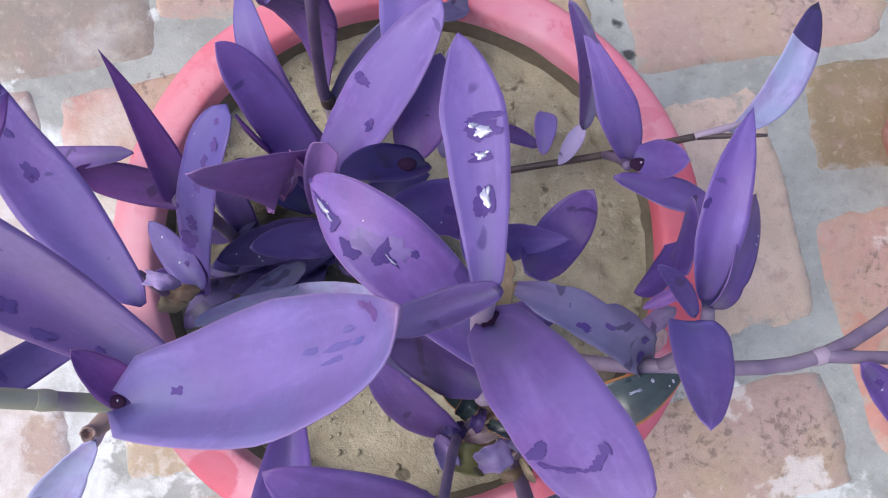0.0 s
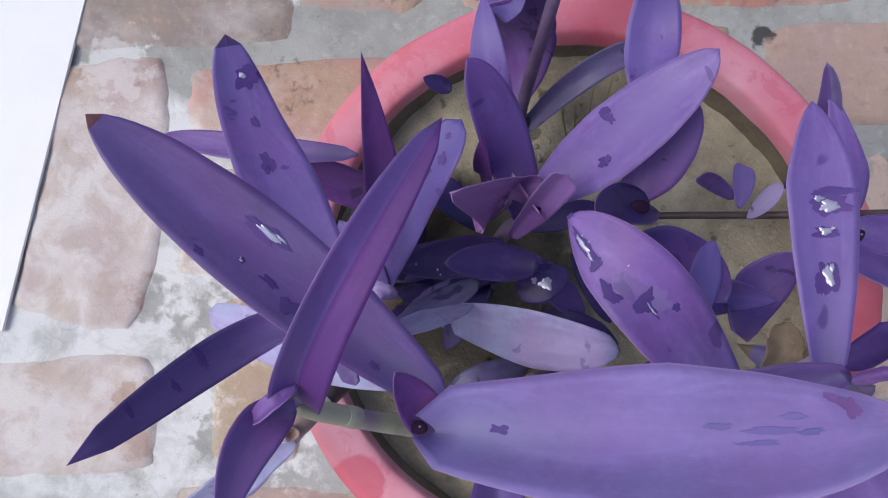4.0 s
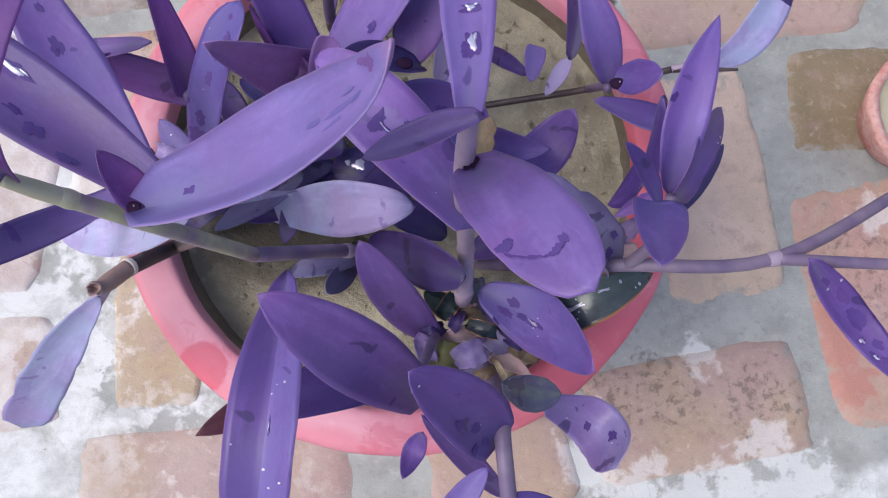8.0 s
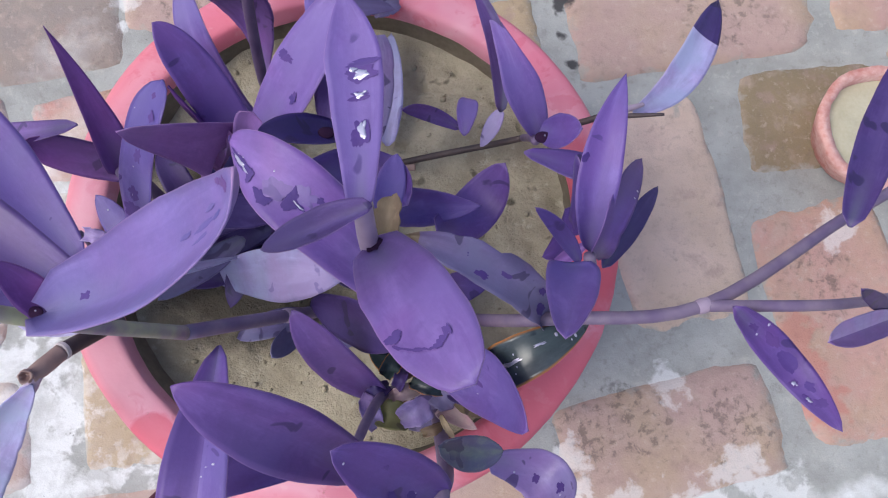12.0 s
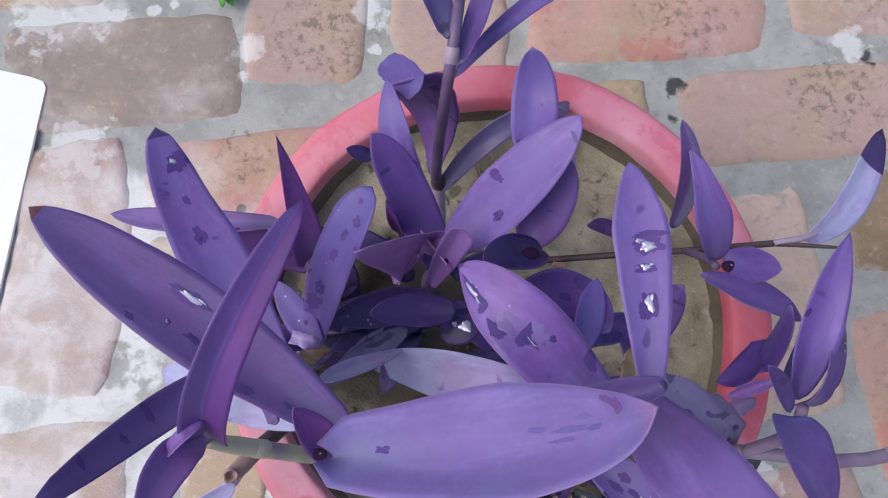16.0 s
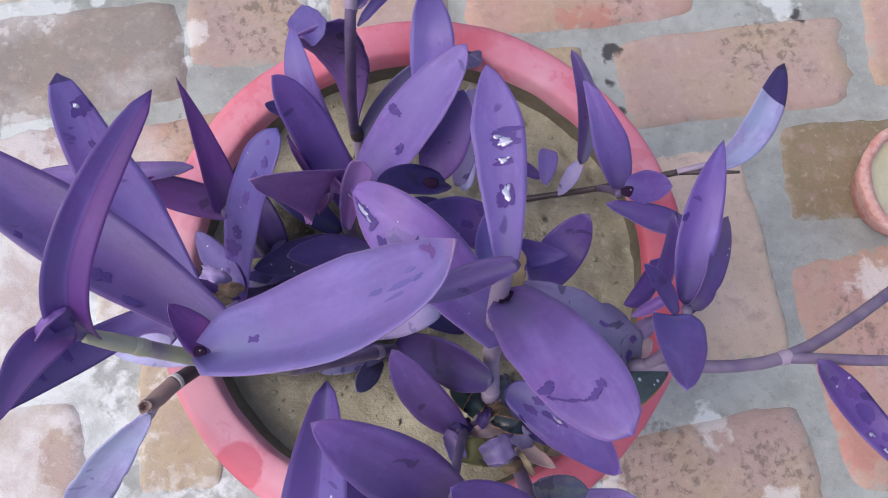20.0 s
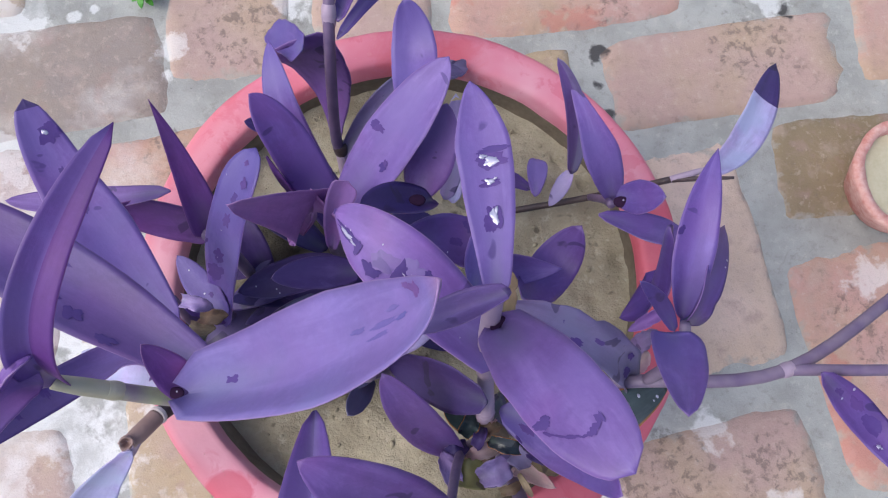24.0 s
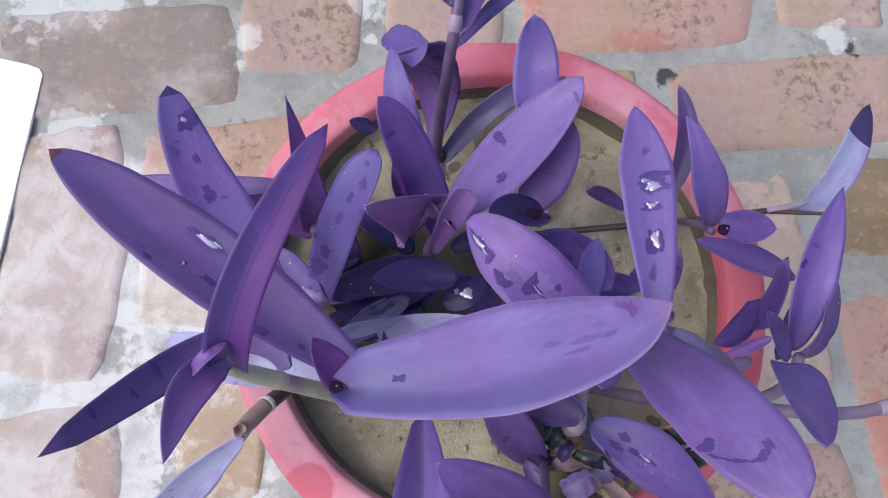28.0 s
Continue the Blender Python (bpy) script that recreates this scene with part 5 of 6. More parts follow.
b5 = leaf(shoot_front, (0.0585, -0.1437, 0.3254), (0.0414, -0.1272, 0.3561), (0.0187, -0.1126, 0.3835), 0.0290, (-0.525, -0.851, 0.008), tone="deep", base=0.68, peak=0.346, sharp=2.092, tip=0.655, fold=0.121, twist=-1.5)
leaf(shoot_front, (0.0652, -0.1728, 0.2898), (0.0446, -0.1517, 0.3232), (0.0240, -0.1307, 0.3565), 0.0112, (-0.66, -0.75, 0.06), tone="deep")
leaf(shoot_front, (0.0248, -0.1385, 0.3506), (0.0213, -0.1478, 0.3417), (0.0178, -0.1574, 0.3504), 0.0098, (0.955, -0.295, -0.028), tone="deep", base=0.393, peak=0.423, sharp=2.098, tip=0.722, fold=0.12, twist=0.2)
leaf(shoot_front, (0.0301, -0.1631, 0.4218), (0.0386, -0.1512, 0.4227), (0.0471, -0.1394, 0.4237), 0.0095, (-0.80, 0.58, -0.10))
leaf(shoot_front, (0.0591, -0.1171, 0.3263), (0.0753, -0.1222, 0.3097), (0.0899, -0.1217, 0.3012), 0.0176, (0.287, 0.958, 0.021), tone="mossy", label="greenish violet leaf", base=0.305, peak=0.456, sharp=2.086, tip=0.727, fold=0.121, twist=0.0)
b11 = leaf(shoot_front, (0.0836, -0.1277, 0.2912), (0.1126, -0.1387, 0.2714), (0.1183, -0.1558, 0.2970), 0.0284, (0.618, 0.782, 0.074), tone="dusk", sharp=6.001, base=0.409, peak=0.586, torn=0.06, wave=0.02, label="dusty lilac leaf", tip=0.717, fold=0.121, twist=0.6)
b12 = leaf(shoot_front, (0.0799, -0.0888, 0.2680), (0.0988, -0.0781, 0.3028), (0.1344, -0.0604, 0.2961), 0.0241, (-0.395, 0.916, -0.069), tone="green", label="dark glossy green leaf with orange rim", base=0.439, peak=0.39, sharp=2.339, tip=0.794, fold=0.119, twist=-1.0)
leaf(shoot_front, (0.0619, -0.1674, 0.3300), (0.0794, -0.1724, 0.3250), (0.0970, -0.1773, 0.3200), 0.0149, (0.23, 0.96, -0.13), tone="deep")
leaf(shoot_front, (0.0399, -0.0854, 0.2400), (0.0296, -0.0791, 0.2450), (0.0193, -0.0727, 0.2500), 0.0144, (-0.54, -0.84, -0.05), tone="green", label="dark glossy green leaf with orange rim")
leaf(shoot_front, (0.0409, -0.0794, 0.2500), (0.0490, -0.0848, 0.2450), (0.0570, -0.0902, 0.2400), 0.0080, (0.58, 0.81, 0.06), tone="brown", label="dry brown leaf")
leaf(shoot_front, (0.0572, -0.1081, 0.2561), (0.0644, -0.1072, 0.2510), (0.0786, -0.1145, 0.2704), 0.0099, (0.170, 0.984, 0.053), tone="blush", sharp=3.915, fold=0.303, label="faded pinkish leaf", base=0.384, peak=0.406, tip=0.723, twist=-0.9)
leaf(shoot_front, (0.0489, -0.1016, 0.2400), (0.0355, -0.1013, 0.2400), (0.0221, -0.1009, 0.2400), 0.0144, (-0.03, -1.00, -0.00), tone="brown", sharp=4.0, label="dry brown leaf")
leaf(shoot_front, (0.0656, -0.1058, 0.2350), (0.0521, -0.1110, 0.2325), (0.0386, -0.1162, 0.2300), 0.0135, (0.35, -0.94, 0.04), tone="dull", sharp=3.0)


# filler leaves low round the middle shoots' roots, dark in place of shade
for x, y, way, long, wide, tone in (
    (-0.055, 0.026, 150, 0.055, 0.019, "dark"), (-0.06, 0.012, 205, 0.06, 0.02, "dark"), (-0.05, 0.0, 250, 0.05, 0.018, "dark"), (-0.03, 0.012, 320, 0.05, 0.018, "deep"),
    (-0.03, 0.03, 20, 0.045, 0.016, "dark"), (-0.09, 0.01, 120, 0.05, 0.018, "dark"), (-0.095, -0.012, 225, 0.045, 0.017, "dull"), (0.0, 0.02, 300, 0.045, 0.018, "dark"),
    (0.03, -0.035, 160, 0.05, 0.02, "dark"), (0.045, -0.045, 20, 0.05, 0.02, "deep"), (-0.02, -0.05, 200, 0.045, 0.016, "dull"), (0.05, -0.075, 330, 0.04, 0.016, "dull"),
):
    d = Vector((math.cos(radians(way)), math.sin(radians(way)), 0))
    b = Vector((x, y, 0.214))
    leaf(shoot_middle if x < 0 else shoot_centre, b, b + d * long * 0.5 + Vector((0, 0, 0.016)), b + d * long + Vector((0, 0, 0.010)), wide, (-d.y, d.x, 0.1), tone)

# small shrivelled leaves crowded under the front shoot
for x, y, z, way, long, wide, tone in (
    (0.0424, -0.0846, 0.262, 200, 0.0154, 0.0080, "brown"), (0.0455, -0.0760, 0.264, 110, 0.0092, 0.0055, "blush"), (0.0335, -0.0807, 0.266, 60, 0.0154, 0.0105, "green"), (0.0482, -0.0715, 0.268, 80, 0.0135, 0.0092, "mossy"),
    (0.0405, -0.0960, 0.262, 195, 0.0185, 0.0092, "blush"), (0.0329, -0.1074, 0.264, 170, 0.0215, 0.0160, "olive"), (0.0222, -0.1050, 0.266, 110, 0.0191, 0.0111, "dusk"), (0.0469, -0.1047, 0.268, 30, 0.0197, 0.0148, "dusk"),
    (0.0745, -0.1032, 0.262, 330, 0.0185, 0.0086, "brown"), (0.0554, -0.1148, 0.264, 20, 0.0123, 0.0062, "brown"), (0.0631, -0.1137, 0.266, 300, 0.0142, 0.0037, "straw"), (0.0535, -0.0924, 0.268, 345, 0.0197, 0.0092, "green"),
    (0.0252, -0.0957, 0.262, 210, 0.0135, 0.0092, "dark"), (0.0589, -0.0980, 0.264, 320, 0.0185, 0.0111, "dull"), (0.0382, -0.0890, 0.266, 250, 0.0123, 0.0074, "dark"), (0.0685, -0.0969, 0.268, 325, 0.0154, 0.0080, "dark"),
):
    d = Vector((math.cos(radians(way)), math.sin(radians(way)), 0))
    p = Vector((x, y, z))
    leaf(shoot_front, p - d * long * 0.5, p + Vector((0, 0, 0.005)), p + d * long * 0.5 - Vector((0, 0, 0.002)), wide, (-d.y, d.x, 0.25), tone, 0.28, 0.6, wave=0.25, sharp=3.0, torn=0.25)
# added leaf that only carries a painted pale glint
glint_leaf = leaf(shoot_middle, (-0.034, -0.012, 0.258), (-0.022, -0.005, 0.262), (-0.010, 0.004, 0.258), 0.02, (0.7, -0.7, 0), "dark")


# ---- rain water and painted glints on the leaves ----
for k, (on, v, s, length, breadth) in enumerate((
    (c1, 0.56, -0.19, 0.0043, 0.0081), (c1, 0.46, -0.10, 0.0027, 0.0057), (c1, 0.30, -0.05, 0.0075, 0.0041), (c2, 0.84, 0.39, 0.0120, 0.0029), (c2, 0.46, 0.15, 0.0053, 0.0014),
    (l2, 0.45, -0.44, 0.0113, 0.0033), (l2, 0.45, 0.34, 0.0018, 0.0014), (l5, 0.83, -0.34, 0.0033, 0.0038), (c5, 0.41, -0.15, 0.0074, 0.0020), (glint_leaf, 0.5, 0.0, 0.009, 0.010), (b12, 0.45, 0.0, 0.0160, 0.0030),
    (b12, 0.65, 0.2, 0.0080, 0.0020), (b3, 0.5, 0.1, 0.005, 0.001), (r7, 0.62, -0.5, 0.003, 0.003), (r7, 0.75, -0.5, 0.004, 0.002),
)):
    # on b12 the pools stand for streaks of gloss
    water_pool(on, v, s, length, breadth, 1.0 + 2.3 * k, on not in (b12, glint_leaf))
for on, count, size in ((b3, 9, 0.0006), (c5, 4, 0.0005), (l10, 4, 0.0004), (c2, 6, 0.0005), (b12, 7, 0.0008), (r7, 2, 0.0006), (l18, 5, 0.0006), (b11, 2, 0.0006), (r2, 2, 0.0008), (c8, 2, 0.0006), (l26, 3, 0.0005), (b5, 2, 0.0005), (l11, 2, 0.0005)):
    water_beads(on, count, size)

for on, place, r in ((r13, (0.1116, 0.0327, 0.3080), 0.0035), (l1, (-0.0712, -0.0640, 0.4285), 0.0022)):
    sheath_mouth(on, place, (0, 0, 1), r)
sheath_mouth(c4, (0.0374, -0.0402, 0.4150), (0.2, -0.2, 1), 0.0028, False)
sheath_mouth(c9, (0.006, 0.027, 0.3335), (0, 0, 1), 0.0033, False)


def leaf_scar(on, v0, v1, s0, s1, thick):
    """A dry dark scar line across a leaf."""
    bm = bmesh.new()
    prev = None
    for i in range(25):
        f = i / 24
        s = s0 + (s1 - s0) * f
        v = v0 + (v1 - v0) * f + 0.07 * math.sin(math.pi * f) + 0.02 * noise.noise((f * 14, 2.0, 1.0))
        p, u, d, n = SURFACE[on.name](v, s)
        w = thick * (0.5 + 2.6 * abs(noise.noise((f * 11, 7.0, 3.0))) + (1.0 if f > 0.85 else 0.0))
        pair = (bm.verts.new(p - d * w + n * 0.0004), bm.verts.new(p + d * w + n * 0.0004))
        if prev:
            bm.faces.new((prev[0], pair[0], pair[1], prev[1]))
        prev = pair
    bmesh.ops.recalc_face_normals(bm, faces=bm.faces)
    return part("scar", bm, WET, on, "dark dry scar")


for k, (on, v, s, length, breadth) in enumerate((
    (c1, 0.61, -0.34, 0.0023, 0.0117), (c1, 0.28, 0.19, 0.0045, 0.0030), (c2, 0.74, 0.49, 0.0033, 0.0071), (c2, 0.61, 0.63, 0.0093, 0.0061), (c2, 0.99, -0.73, 0.0034, 0.0034),
    (c2, 0.50, 0.10, 0.0062, 0.0096), (c2, 0.41, -0.34, 0.0034, 0.0029), (l2, 0.53, 0.78, 0.0040, 0.0025), (l2, 0.38, 0.34, 0.0071, 0.0025), (l2, 0.45, -0.39, 0.0128, 0.0047),
    (l2, 0.32, 0.49, 0.0069, 0.0055), (l2, 0.23, 0.73, 0.0089, 0.0036), (l2, 0.14, 0.49, 0.0035, 0.0022), (l1, 0.10, 0.15, 0.0057, 0.0027), (l5, 0.83, -0.48, 0.0088, 0.0115),
    (l5, 0.51, 0.05, 0.0084, 0.0045), (l5, 0.66, -0.10, 0.0050, 0.0028), (l5, 0.50, 0.05, 0.0047, 0.0041), (l10, 0.78, -0.29, 0.0056, 0.0045), (l10, 0.55, 0.15, 0.0077, 0.0047),
    (l10, 0.35, 0.29, 0.0093, 0.0068), (l10, 0.89, 0.05, 0.0028, 0.0028), (l10, 0.66, 0.05, 0.0040, 0.0029), (l10, 0.27, 0.39, 0.0108, 0.0095), (l10, 0.40, 0.97, 0.0037, 0.0031),
    (l10, 0.69, 0.00, 0.0041, 0.0035), (l10, 0.66, -0.87, 0.0029, 0.0046), (l13, 0.43, 0.63, 0.0043, 0.0064), (l13, 0.33, -0.29, 0.0054, 0.0033), (l13, 0.43, 0.78, 0.0046, 0.0051),
    (l13, 0.32, -0.29, 0.0063, 0.0046), (c5, 0.20, -0.34, 0.0087, 0.0041), (c5, 0.22, 0.15, 0.0070, 0.0047), (c5, 0.32, -0.15, 0.0087, 0.0029), (c5, 0.18, -0.97, 0.0058, 0.0029),
    (c8, 0.53, 0.78, 0.0075, 0.0075), (c8, 0.46, -0.05, 0.0057, 0.0046), (b5, 0.30, 0.19, 0.0064, 0.0050), (b5, 0.12, 0.34, 0.0062, 0.0041), (b5, 0.04, -0.29, 0.0052, 0.0031),
    (b5, 0.20, 0.73, 0.0040, 0.0050), (b5, 0.61, -0.19, 0.0033, 0.0023), (r7, 0.48, 0.10, 0.0097, 0.0063), (r7, 0.32, 0.29, 0.0085, 0.0051), (r7, 0.17, 0.00, 0.0055, 0.0033),
    (r7, 0.69, 0.15, 0.0057, 0.0040), (r7, 0.81, 0.05, 0.0051, 0.0051), (l4, 0.76, -0.39, 0.0041, 0.0116), (l4, 0.83, 0.05, 0.0033, 0.0062), (l4, 0.91, -0.34, 0.0025, 0.0062),
    (b5, 0.45, 0.45, 0.0060, 0.0040), (l11, 0.35, -0.2, 0.0030, 0.0030), (r1, 0.55, 0.8, 0.0040, 0.0030), (c4, 0.62, -0.75, 0.0040, 0.0050), (l18, 0.6, 0.1, 0.0120, 0.0070),
    (l18, 0.35, -0.3, 0.0080, 0.0040), (b11, 0.72, 0.3, 0.0060, 0.0060), (b11, 0.45, -0.2, 0.0040, 0.0040),
    (dull_leaf, 0.20, 0.1, 0.0090, 0.0050), (dull_leaf, 0.30, -0.5, 0.0060, 0.0035), (dull_leaf, 0.42, 0.4, 0.0080, 0.0040), (dull_leaf, 0.55, -0.1, 0.0060, 0.0050), (dull_leaf, 0.66, 0.5, 0.0070, 0.0030), (dull_leaf, 0.75, -0.4, 0.0050, 0.0050), (dull_leaf, 0.34, 0.8, 0.0050, 0.0025),
)):
    flat_blob(on, v, s, length, breadth, 1.1 + 3.1 * k, WET, "wet_patch", "dark wet patch", 0.0001, 0.0001)
for k, (on, v, s, length, breadth) in enumerate((
    (c2, 0.58, 0.24, 0.0116, 0.0093), (c2, 0.46, -0.15, 0.0093, 0.0083), (l1, 0.58, 0.19, 0.0110, 0.0014), (l1, 0.66, 0.15, 0.0061, 0.0012), (l1, 0.55, 0.00, 0.0095, 0.0013),
    (l1, 0.48, 0.24, 0.0065, 0.0015), (l1, 0.63, 0.39, 0.0062, 0.0012),
)):
    flat_blob(on, v, s, length, breadth, 5.7 + 1.9 * k, STREAK if on is l1 else MUTED, "dull_patch", "dull leaf patch", 0.0001, 0.0001)
for k, (on, v, s, length, breadth) in enumerate(((l1, 0.77, 0.62, 0.0038, 0.0042), (l1, 0.73, 0.78, 0.0024, 0.0024),)):
    flat_blob(on, v, s, length, breadth, 2.7 + 1.3 * k, SMUDGE, "bruise", "wine red smudge near the tip", 0.0001, 0.0001)

# folds, lips and late leaves
leaf(shoot_back, (-0.0545, 0.1110, 0.3215), (-0.0665, 0.1235, 0.3105), (-0.0790, 0.1365, 0.2930), 0.0175, (0.62, 0.52, 0.55), tone="violet", base=1.0, peak=0.08, sharp=7.0, wave=0.05, torn=0.25, tip=0.45, fold=0.1, twist=4.0, label="torn end of a leaf, folded over")
leaf(shoot_left, (-0.1088, -0.0629, 0.4640), (-0.1043, -0.0582, 0.4680), (-0.0999, -0.0535, 0.4660), 0.0052, (0.5, -0.6, 0.6), tone="rosy", base=0.6, fold=0.3, twist=0.0, label="rosy lip of a leaf sheath")
leaf(shoot_middle, (0.0207, 0.0497, 0.2490), (0.0264, 0.0765, 0.2764), (0.0261, 0.0973, 0.2919), 0.0150, (-0.95, 0.25, 0.15), tone="dusk", base=0.5, sharp=3.0, tip=0.6, torn=0.15, twist=0.0, tip_tone="straw", tip_at=0.95, label="dusty lilac leaf with a dry tip")
leaf(shoot_west, (-0.1040, -0.0215, 0.3340), (-0.0977, -0.0228, 0.3370), (-0.0900, -0.0248, 0.3310), 0.0075, (0.2, 0.9, 0.3), tone="dusk", base=0.7, sharp=4.0, wave=0.35, torn=0.4, fold=0.35, twist=0.0, label="crumpled dusty lilac sheath")
leaf(shoot_west, (-0.1022, -0.0269, 0.3109), (-0.0962, -0.0269, 0.3139), (-0.0892, -0.0259, 0.3089), 0.0085, (0.3, 0.9, 0.2), tone="brown", base=0.6, sharp=3.0, wave=0.3, torn=0.4, fold=0.3, twist=0.0, label="dry brown leaf")
leaf(shoot_west, (-0.1082, -0.0309, 0.3079), (-0.1022, -0.0329, 0.3119), (-0.0952, -0.0319, 0.3079), 0.0070, (0.5, 0.8, 0.2), tone="brown", base=0.6, sharp=3.0, wave=0.3, torn=0.4, fold=0.3, twist=0.0, label="shred of a dry brown leaf")

leaf_scar(c4, 0.66, 0.76, -0.88, 0.36, 0.0008)

# a few thin grass blades and straws at the roots of the back shoot
for k in range(5):
    x, y = -0.012 + 0.004 * k, 0.088 + 0.003 * (k % 2)
    grass = part("grass_blade", tube([(x, y, 0.203), (x + 0.004 * (k - 2), y + 0.012, 0.225), (x + 0.006 * (k - 2), y + 0.03, 0.232)], [0.0006, 0.0005, 0.0002], 5), STRAW, shoot_back, "thin yellow-green grass blade")


# ---- small things round the pot ----
def build_cup(x, y, r, h):
    """A little clay cup full of dry sand, its rim chipped."""
    cup = thing("clay_cup", (x, y, 0), "small chipped red clay cup filled with dry sand", "pot")
    body = part("body", spin([(r * 0.68, 0.0), (r * 0.72, 0.003), (r * 0.9, h * 0.6), (r, h - 0.004), (r - 0.001, h), (r - 0.009, h), (r - 0.0105, h - 0.012), (r * 0.8, h * 0.5), (0.004, h * 0.5)], 64, 0.0028), CUP_CLAY, None)
    sand = part("sand", spin([(r - 0.0095, h - 0.012), (r * 0.7, h - 0.009), (r * 0.35, h - 0.0105), (0.002, h - 0.0095)], 48, 0.0016), CUP_SOIL, None)
    for ob in (body, sand):
        ob.parent = cup
    return cup


build_cup(0.4460, 0.1240, 0.0570, 0.05)


def build_sheet():
    """A stiff white board lying on the paving, a corner of it clipped."""
    bm = bmesh.new()
    out = [(-0.436, 0.213), (-0.440, 0.219), (-0.452, 0.2225), (-0.72, 0.26), (-0.74, -0.08), (-0.449, -0.092)]
    top = [bm.verts.new((x, y, 0.0036)) for x, y in out]
    low = [bm.verts.new((x, y, 0.0002)) for x, y in out]
    bm.faces.new(top[::-1])
    bm.faces.new(low)
    for i in range(len(out)):
        k = (i + 1) % len(out)
        bm.faces.new((top[i], top[k], low[k], low[i]))
    bmesh.ops.recalc_face_normals(bm, faces=bm.faces)
    return tagged(mesh_object("white_board", bm, WHITE, None, "", False), "plain white board lying flat on the brick paving", "board")


build_sheet()


def build_weed(x, y, count, size, turn):
    """A little green weed growing out of the mortar."""
    weed = thing("weed", (x, y, 0.0), "small bright green weed growing in the mortar", "weed", "weeds in the joints")
    rnd = random.Random(int(x * 1000) + 7)
    part("stalk", tube([(x, y, -0.004), (x + 0.001, y, 0.004), (x, y, 0.009)], [0.001, 0.0009, 0.0006], 6), WEED, weed)
    for i in range(count):
        a = turn + i * 2.4 + rnd.uniform(-0.3, 0.3)
        d = Vector((math.cos(a), math.sin(a), 0))
        b = Vector((x, y, 0.004 + 0.0012 * i)) + d * 0.001
        ln = size * rnd.uniform(0.7, 1.15)
        ob = leaf(weed, b, b + d * ln * 0.5 + Vector((0, 0, 0.005)), b + d * ln + Vector((0, 0, rnd.uniform(0.0, 0.004))), ln * 0.5, (-d.y, d.x, 0), "violet", 0.08, 0.3, 0.5, 2.2, 0.1)
        ob.data.materials[0] = WEED
    return weed


build_weed(-0.2725, 0.3190, 12, 0.0145, 0.4)
build_weed(-0.2490, 0.3600, 9, 0.0150, 1.9)
build_weed(-0.3450, 0.3860, 7, 0.0160, 0.9)

grit = bmesh.new()
for _ in range(340):
    a, r = random.uniform(0, 2 * math.pi), 0.134 * math.sqrt(random.random())
    s = random.choice((0.0006, 0.0008, 0.0011, 0.0016, 0.0024))
    x, y = r * math.cos(a), r * math.sin(a)
    z = SOIL_Z + 0.004 * noise.noise((x * 22, y * 22, 1)) + 0.002 * noise.noise((x * 70, y * 70, 2)) + 0.006 * (r / INN) ** 4
    bmesh.ops.create_icosphere(grit, subdivisions=1, radius=s, matrix=Matrix.Translation((x, y, z + s * 0.2)) @ Euler((a, r * 40, a)).to_matrix().to_4x4() @ Matrix.Diagonal((1.3, 1, 0.7, 1)))
tagged(mesh_object("soil_crumbs", grit, SOIL), "loose crumbs of clay soil on the potting soil", "soil crumbs", "", "stuff")


# ---- paving bricks ----
for x, y, length, width, turn, tone in (
    (-0.475, 0.338, 0.150, 0.085, 7, "tan"), (-0.333, 0.378, 0.125, 0.10, 7, "tan"), (-0.196, 0.346, 0.122, 0.222, 4, "pink"), (-0.052, 0.330, 0.116, 0.150, 6, "pink"),
    (0.141, 0.352, 0.244, 0.124, 8, "red"), (0.342, 0.396, 0.112, 0.126, 5, "pink"), (-0.366, 0.237, 0.238, 0.116, 9, "dark"), (0.095, 0.224, 0.118, 0.078, 10, "tan"),
    (0.300, 0.249, 0.240, 0.098, 9, "dusky"), (0.492, 0.300, 0.115, 0.125, 5, "red"),
):
    brick(x, y, length, width, turn, tone)
for x, y, length, width, turn, tone in (
    (-0.395, 0.105, 0.110, 0.115, 14, "pink"), (-0.232, 0.142, 0.190, 0.085, 11, "red"), (0.268, 0.058, 0.112, 0.219, 12, "light"), (0.410, 0.150, 0.135, 0.100, 5, "umber"),
    (0.424, -0.038, 0.125, 0.226, 14, "red"), (0.262, -0.147, 0.198, 0.104, 13, "dusky"), (0.090, -0.205, 0.130, 0.078, 12, "pink"), (-0.160, -0.232, 0.245, 0.092, 4, "pink"),
    (-0.222, -0.100, 0.078, 0.145, 6, "tan"), (-0.388, 0.005, 0.115, 0.17, -3, "pink"), (-0.27, 0.03, 0.09, 0.1, 6, "tan"), (-0.382, -0.155, 0.155, 0.1, 12, "pink"),
):
    brick(x, y, length, width, turn, tone)
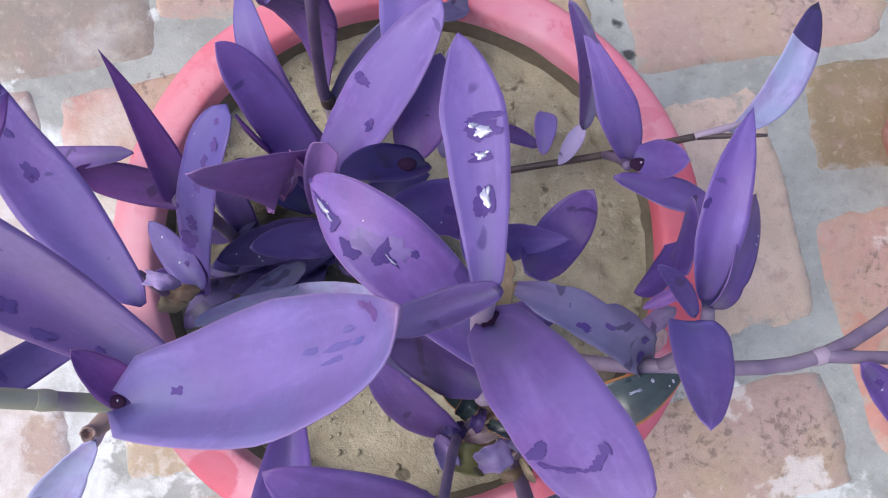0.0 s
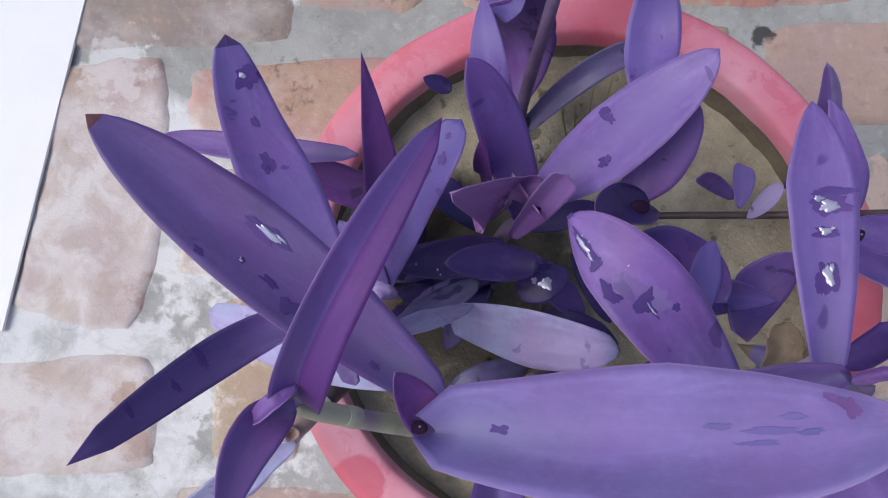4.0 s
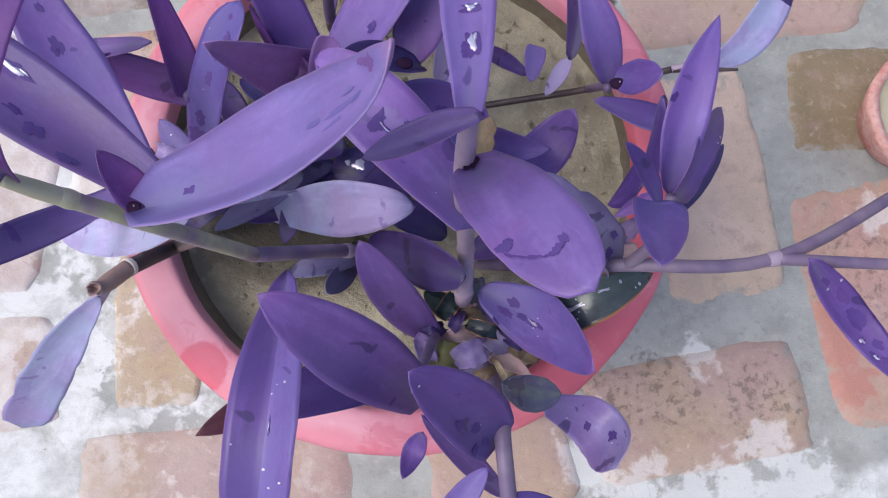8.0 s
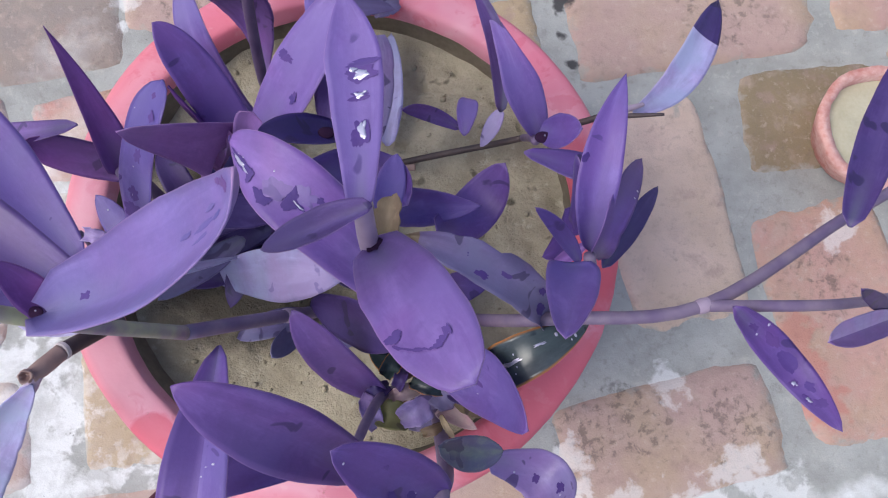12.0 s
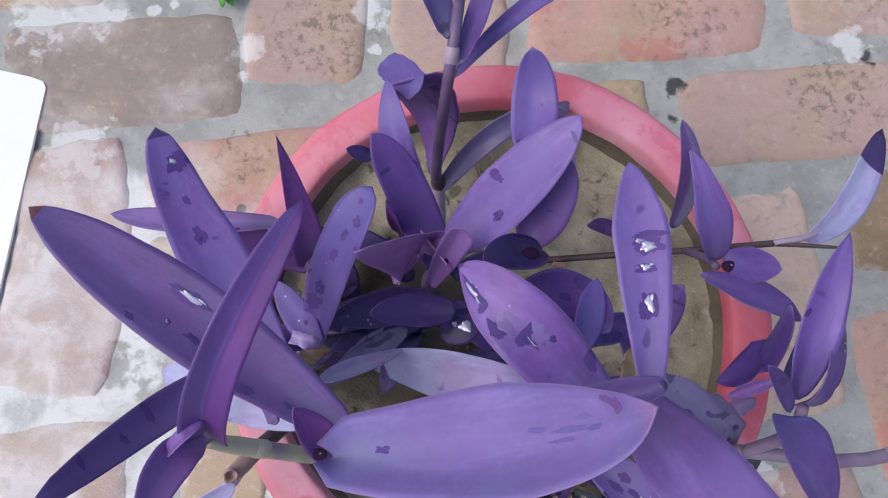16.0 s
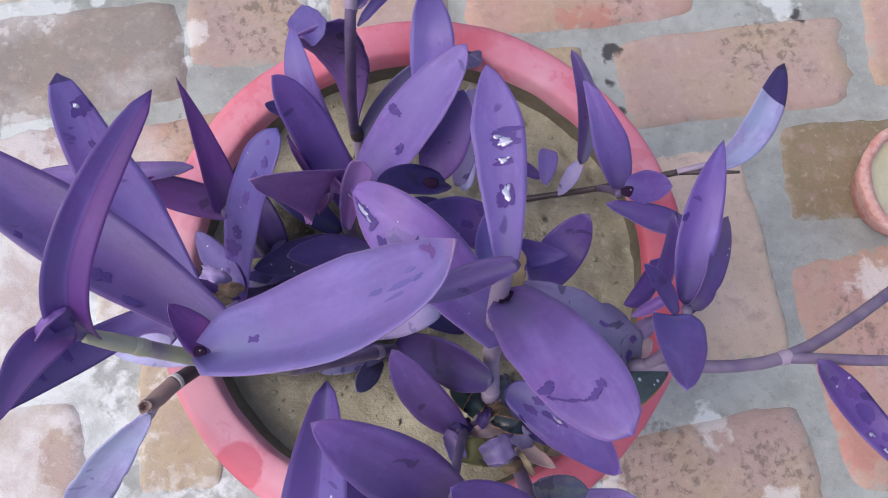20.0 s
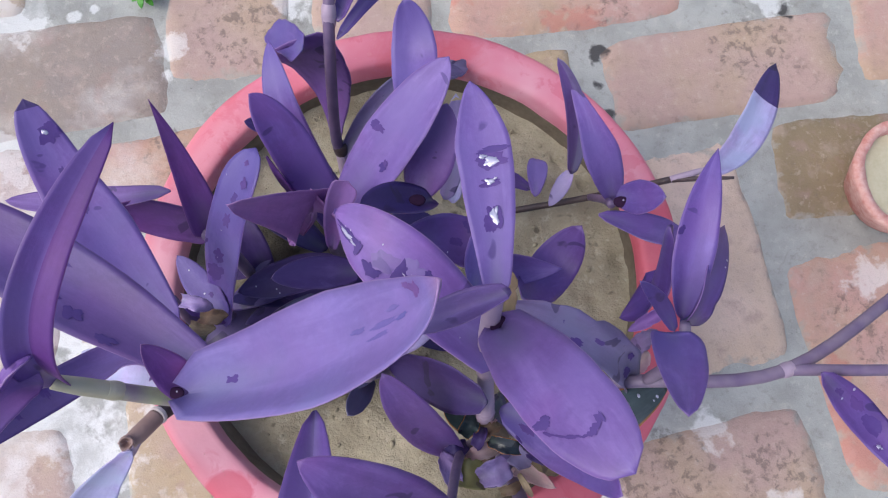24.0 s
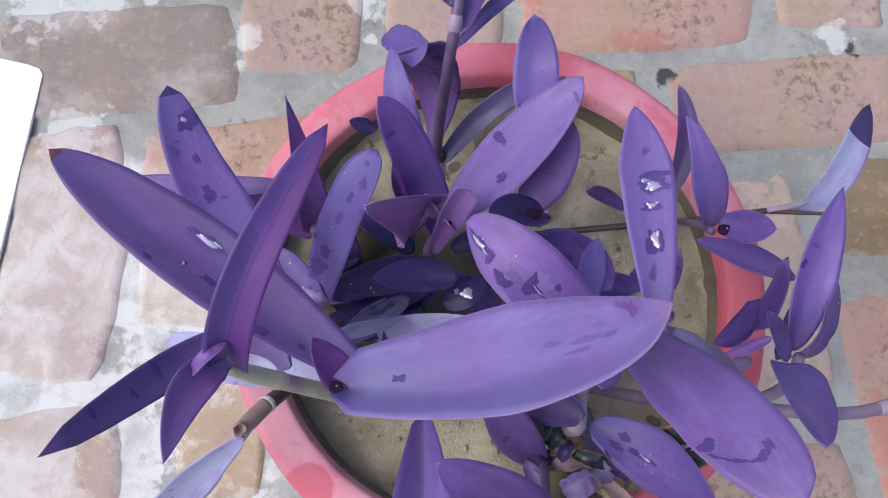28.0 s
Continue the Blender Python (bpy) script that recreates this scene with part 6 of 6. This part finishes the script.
# the same paving goes on all round
for row in range(-7, 8):
    for col in range(-4, 5):
        x, y = col * 0.252 + (0.126 if row % 2 else 0.0), row * 0.128
        x, y = x * math.cos(0.15) - y * math.sin(0.15), x * math.sin(0.15) + y * math.cos(0.15)
        if abs(x) < 0.86 and abs(y) < 0.86 and (abs(x) > 0.60 or y > 0.52 or y < -0.36):
            brick(x, y, 0.226 + random.uniform(-0.01, 0.01), 0.104 + random.uniform(-0.006, 0.006), 9 + random.uniform(-2, 2), random.choice(("pink", "red", "tan", "pink")))


def far_paving(reach):
    """The rest of the brick paving, too far off to pick apart, as one mesh of bevelled bricks."""
    verts, faces, tones = [], [], []
    rnd = random.Random(5)
    c, s = math.cos(0.15), math.sin(0.15)
    for row in range(-34, 35):
        for col in range(-18, 19):
            x0, y0 = col * 0.252 + (0.126 if row % 2 else 0.0), row * 0.128
            x, y = x0 * c - y0 * s, x0 * s + y0 * c
            if max(abs(x), abs(y)) < 0.86 or max(abs(x), abs(y)) > reach:
                continue
            a, b, t = 0.114 + rnd.uniform(-0.004, 0.004), 0.054 + rnd.uniform(-0.003, 0.003), 0.15 + rnd.uniform(-0.03, 0.03)
            k = len(verts)
            for f, z in ((1.0, -0.008), (0.94, 0.002)):
                for u, v in ((-a * f, -b * f), (a * f, -b * f), (a * f, b * f), (-a * f, b * f)):
                    verts.append((x + u * math.cos(t) - v * math.sin(t), y + u * math.sin(t) + v * math.cos(t), z + rnd.uniform(0.0, 0.001)))
            faces += [(k + 4, k + 5, k + 6, k + 7)] + [(k + i, k + (i + 1) % 4, k + 4 + (i + 1) % 4, k + 4 + i) for i in range(4)]
            tones += [rnd.randrange(4)] * 5
    me = bpy.data.meshes.new("far_bricks")
    me.from_pydata(verts, [], faces)
    for name in ("pink", "red", "tan", "dusky"):
        me.materials.append(BRICKS[name])
    uv = me.uv_layers.new(name="UVMap")
    for loop in uv.data:
        loop.uv = (0.5, 0.5)
    for poly, tone in zip(me.polygons, tones):
        poly.material_index = tone
    ob = new("far_bricks", me)
    ob.parent = ground
    return ob


far = far_paving(4.4)
far["kind"] = "stuff"
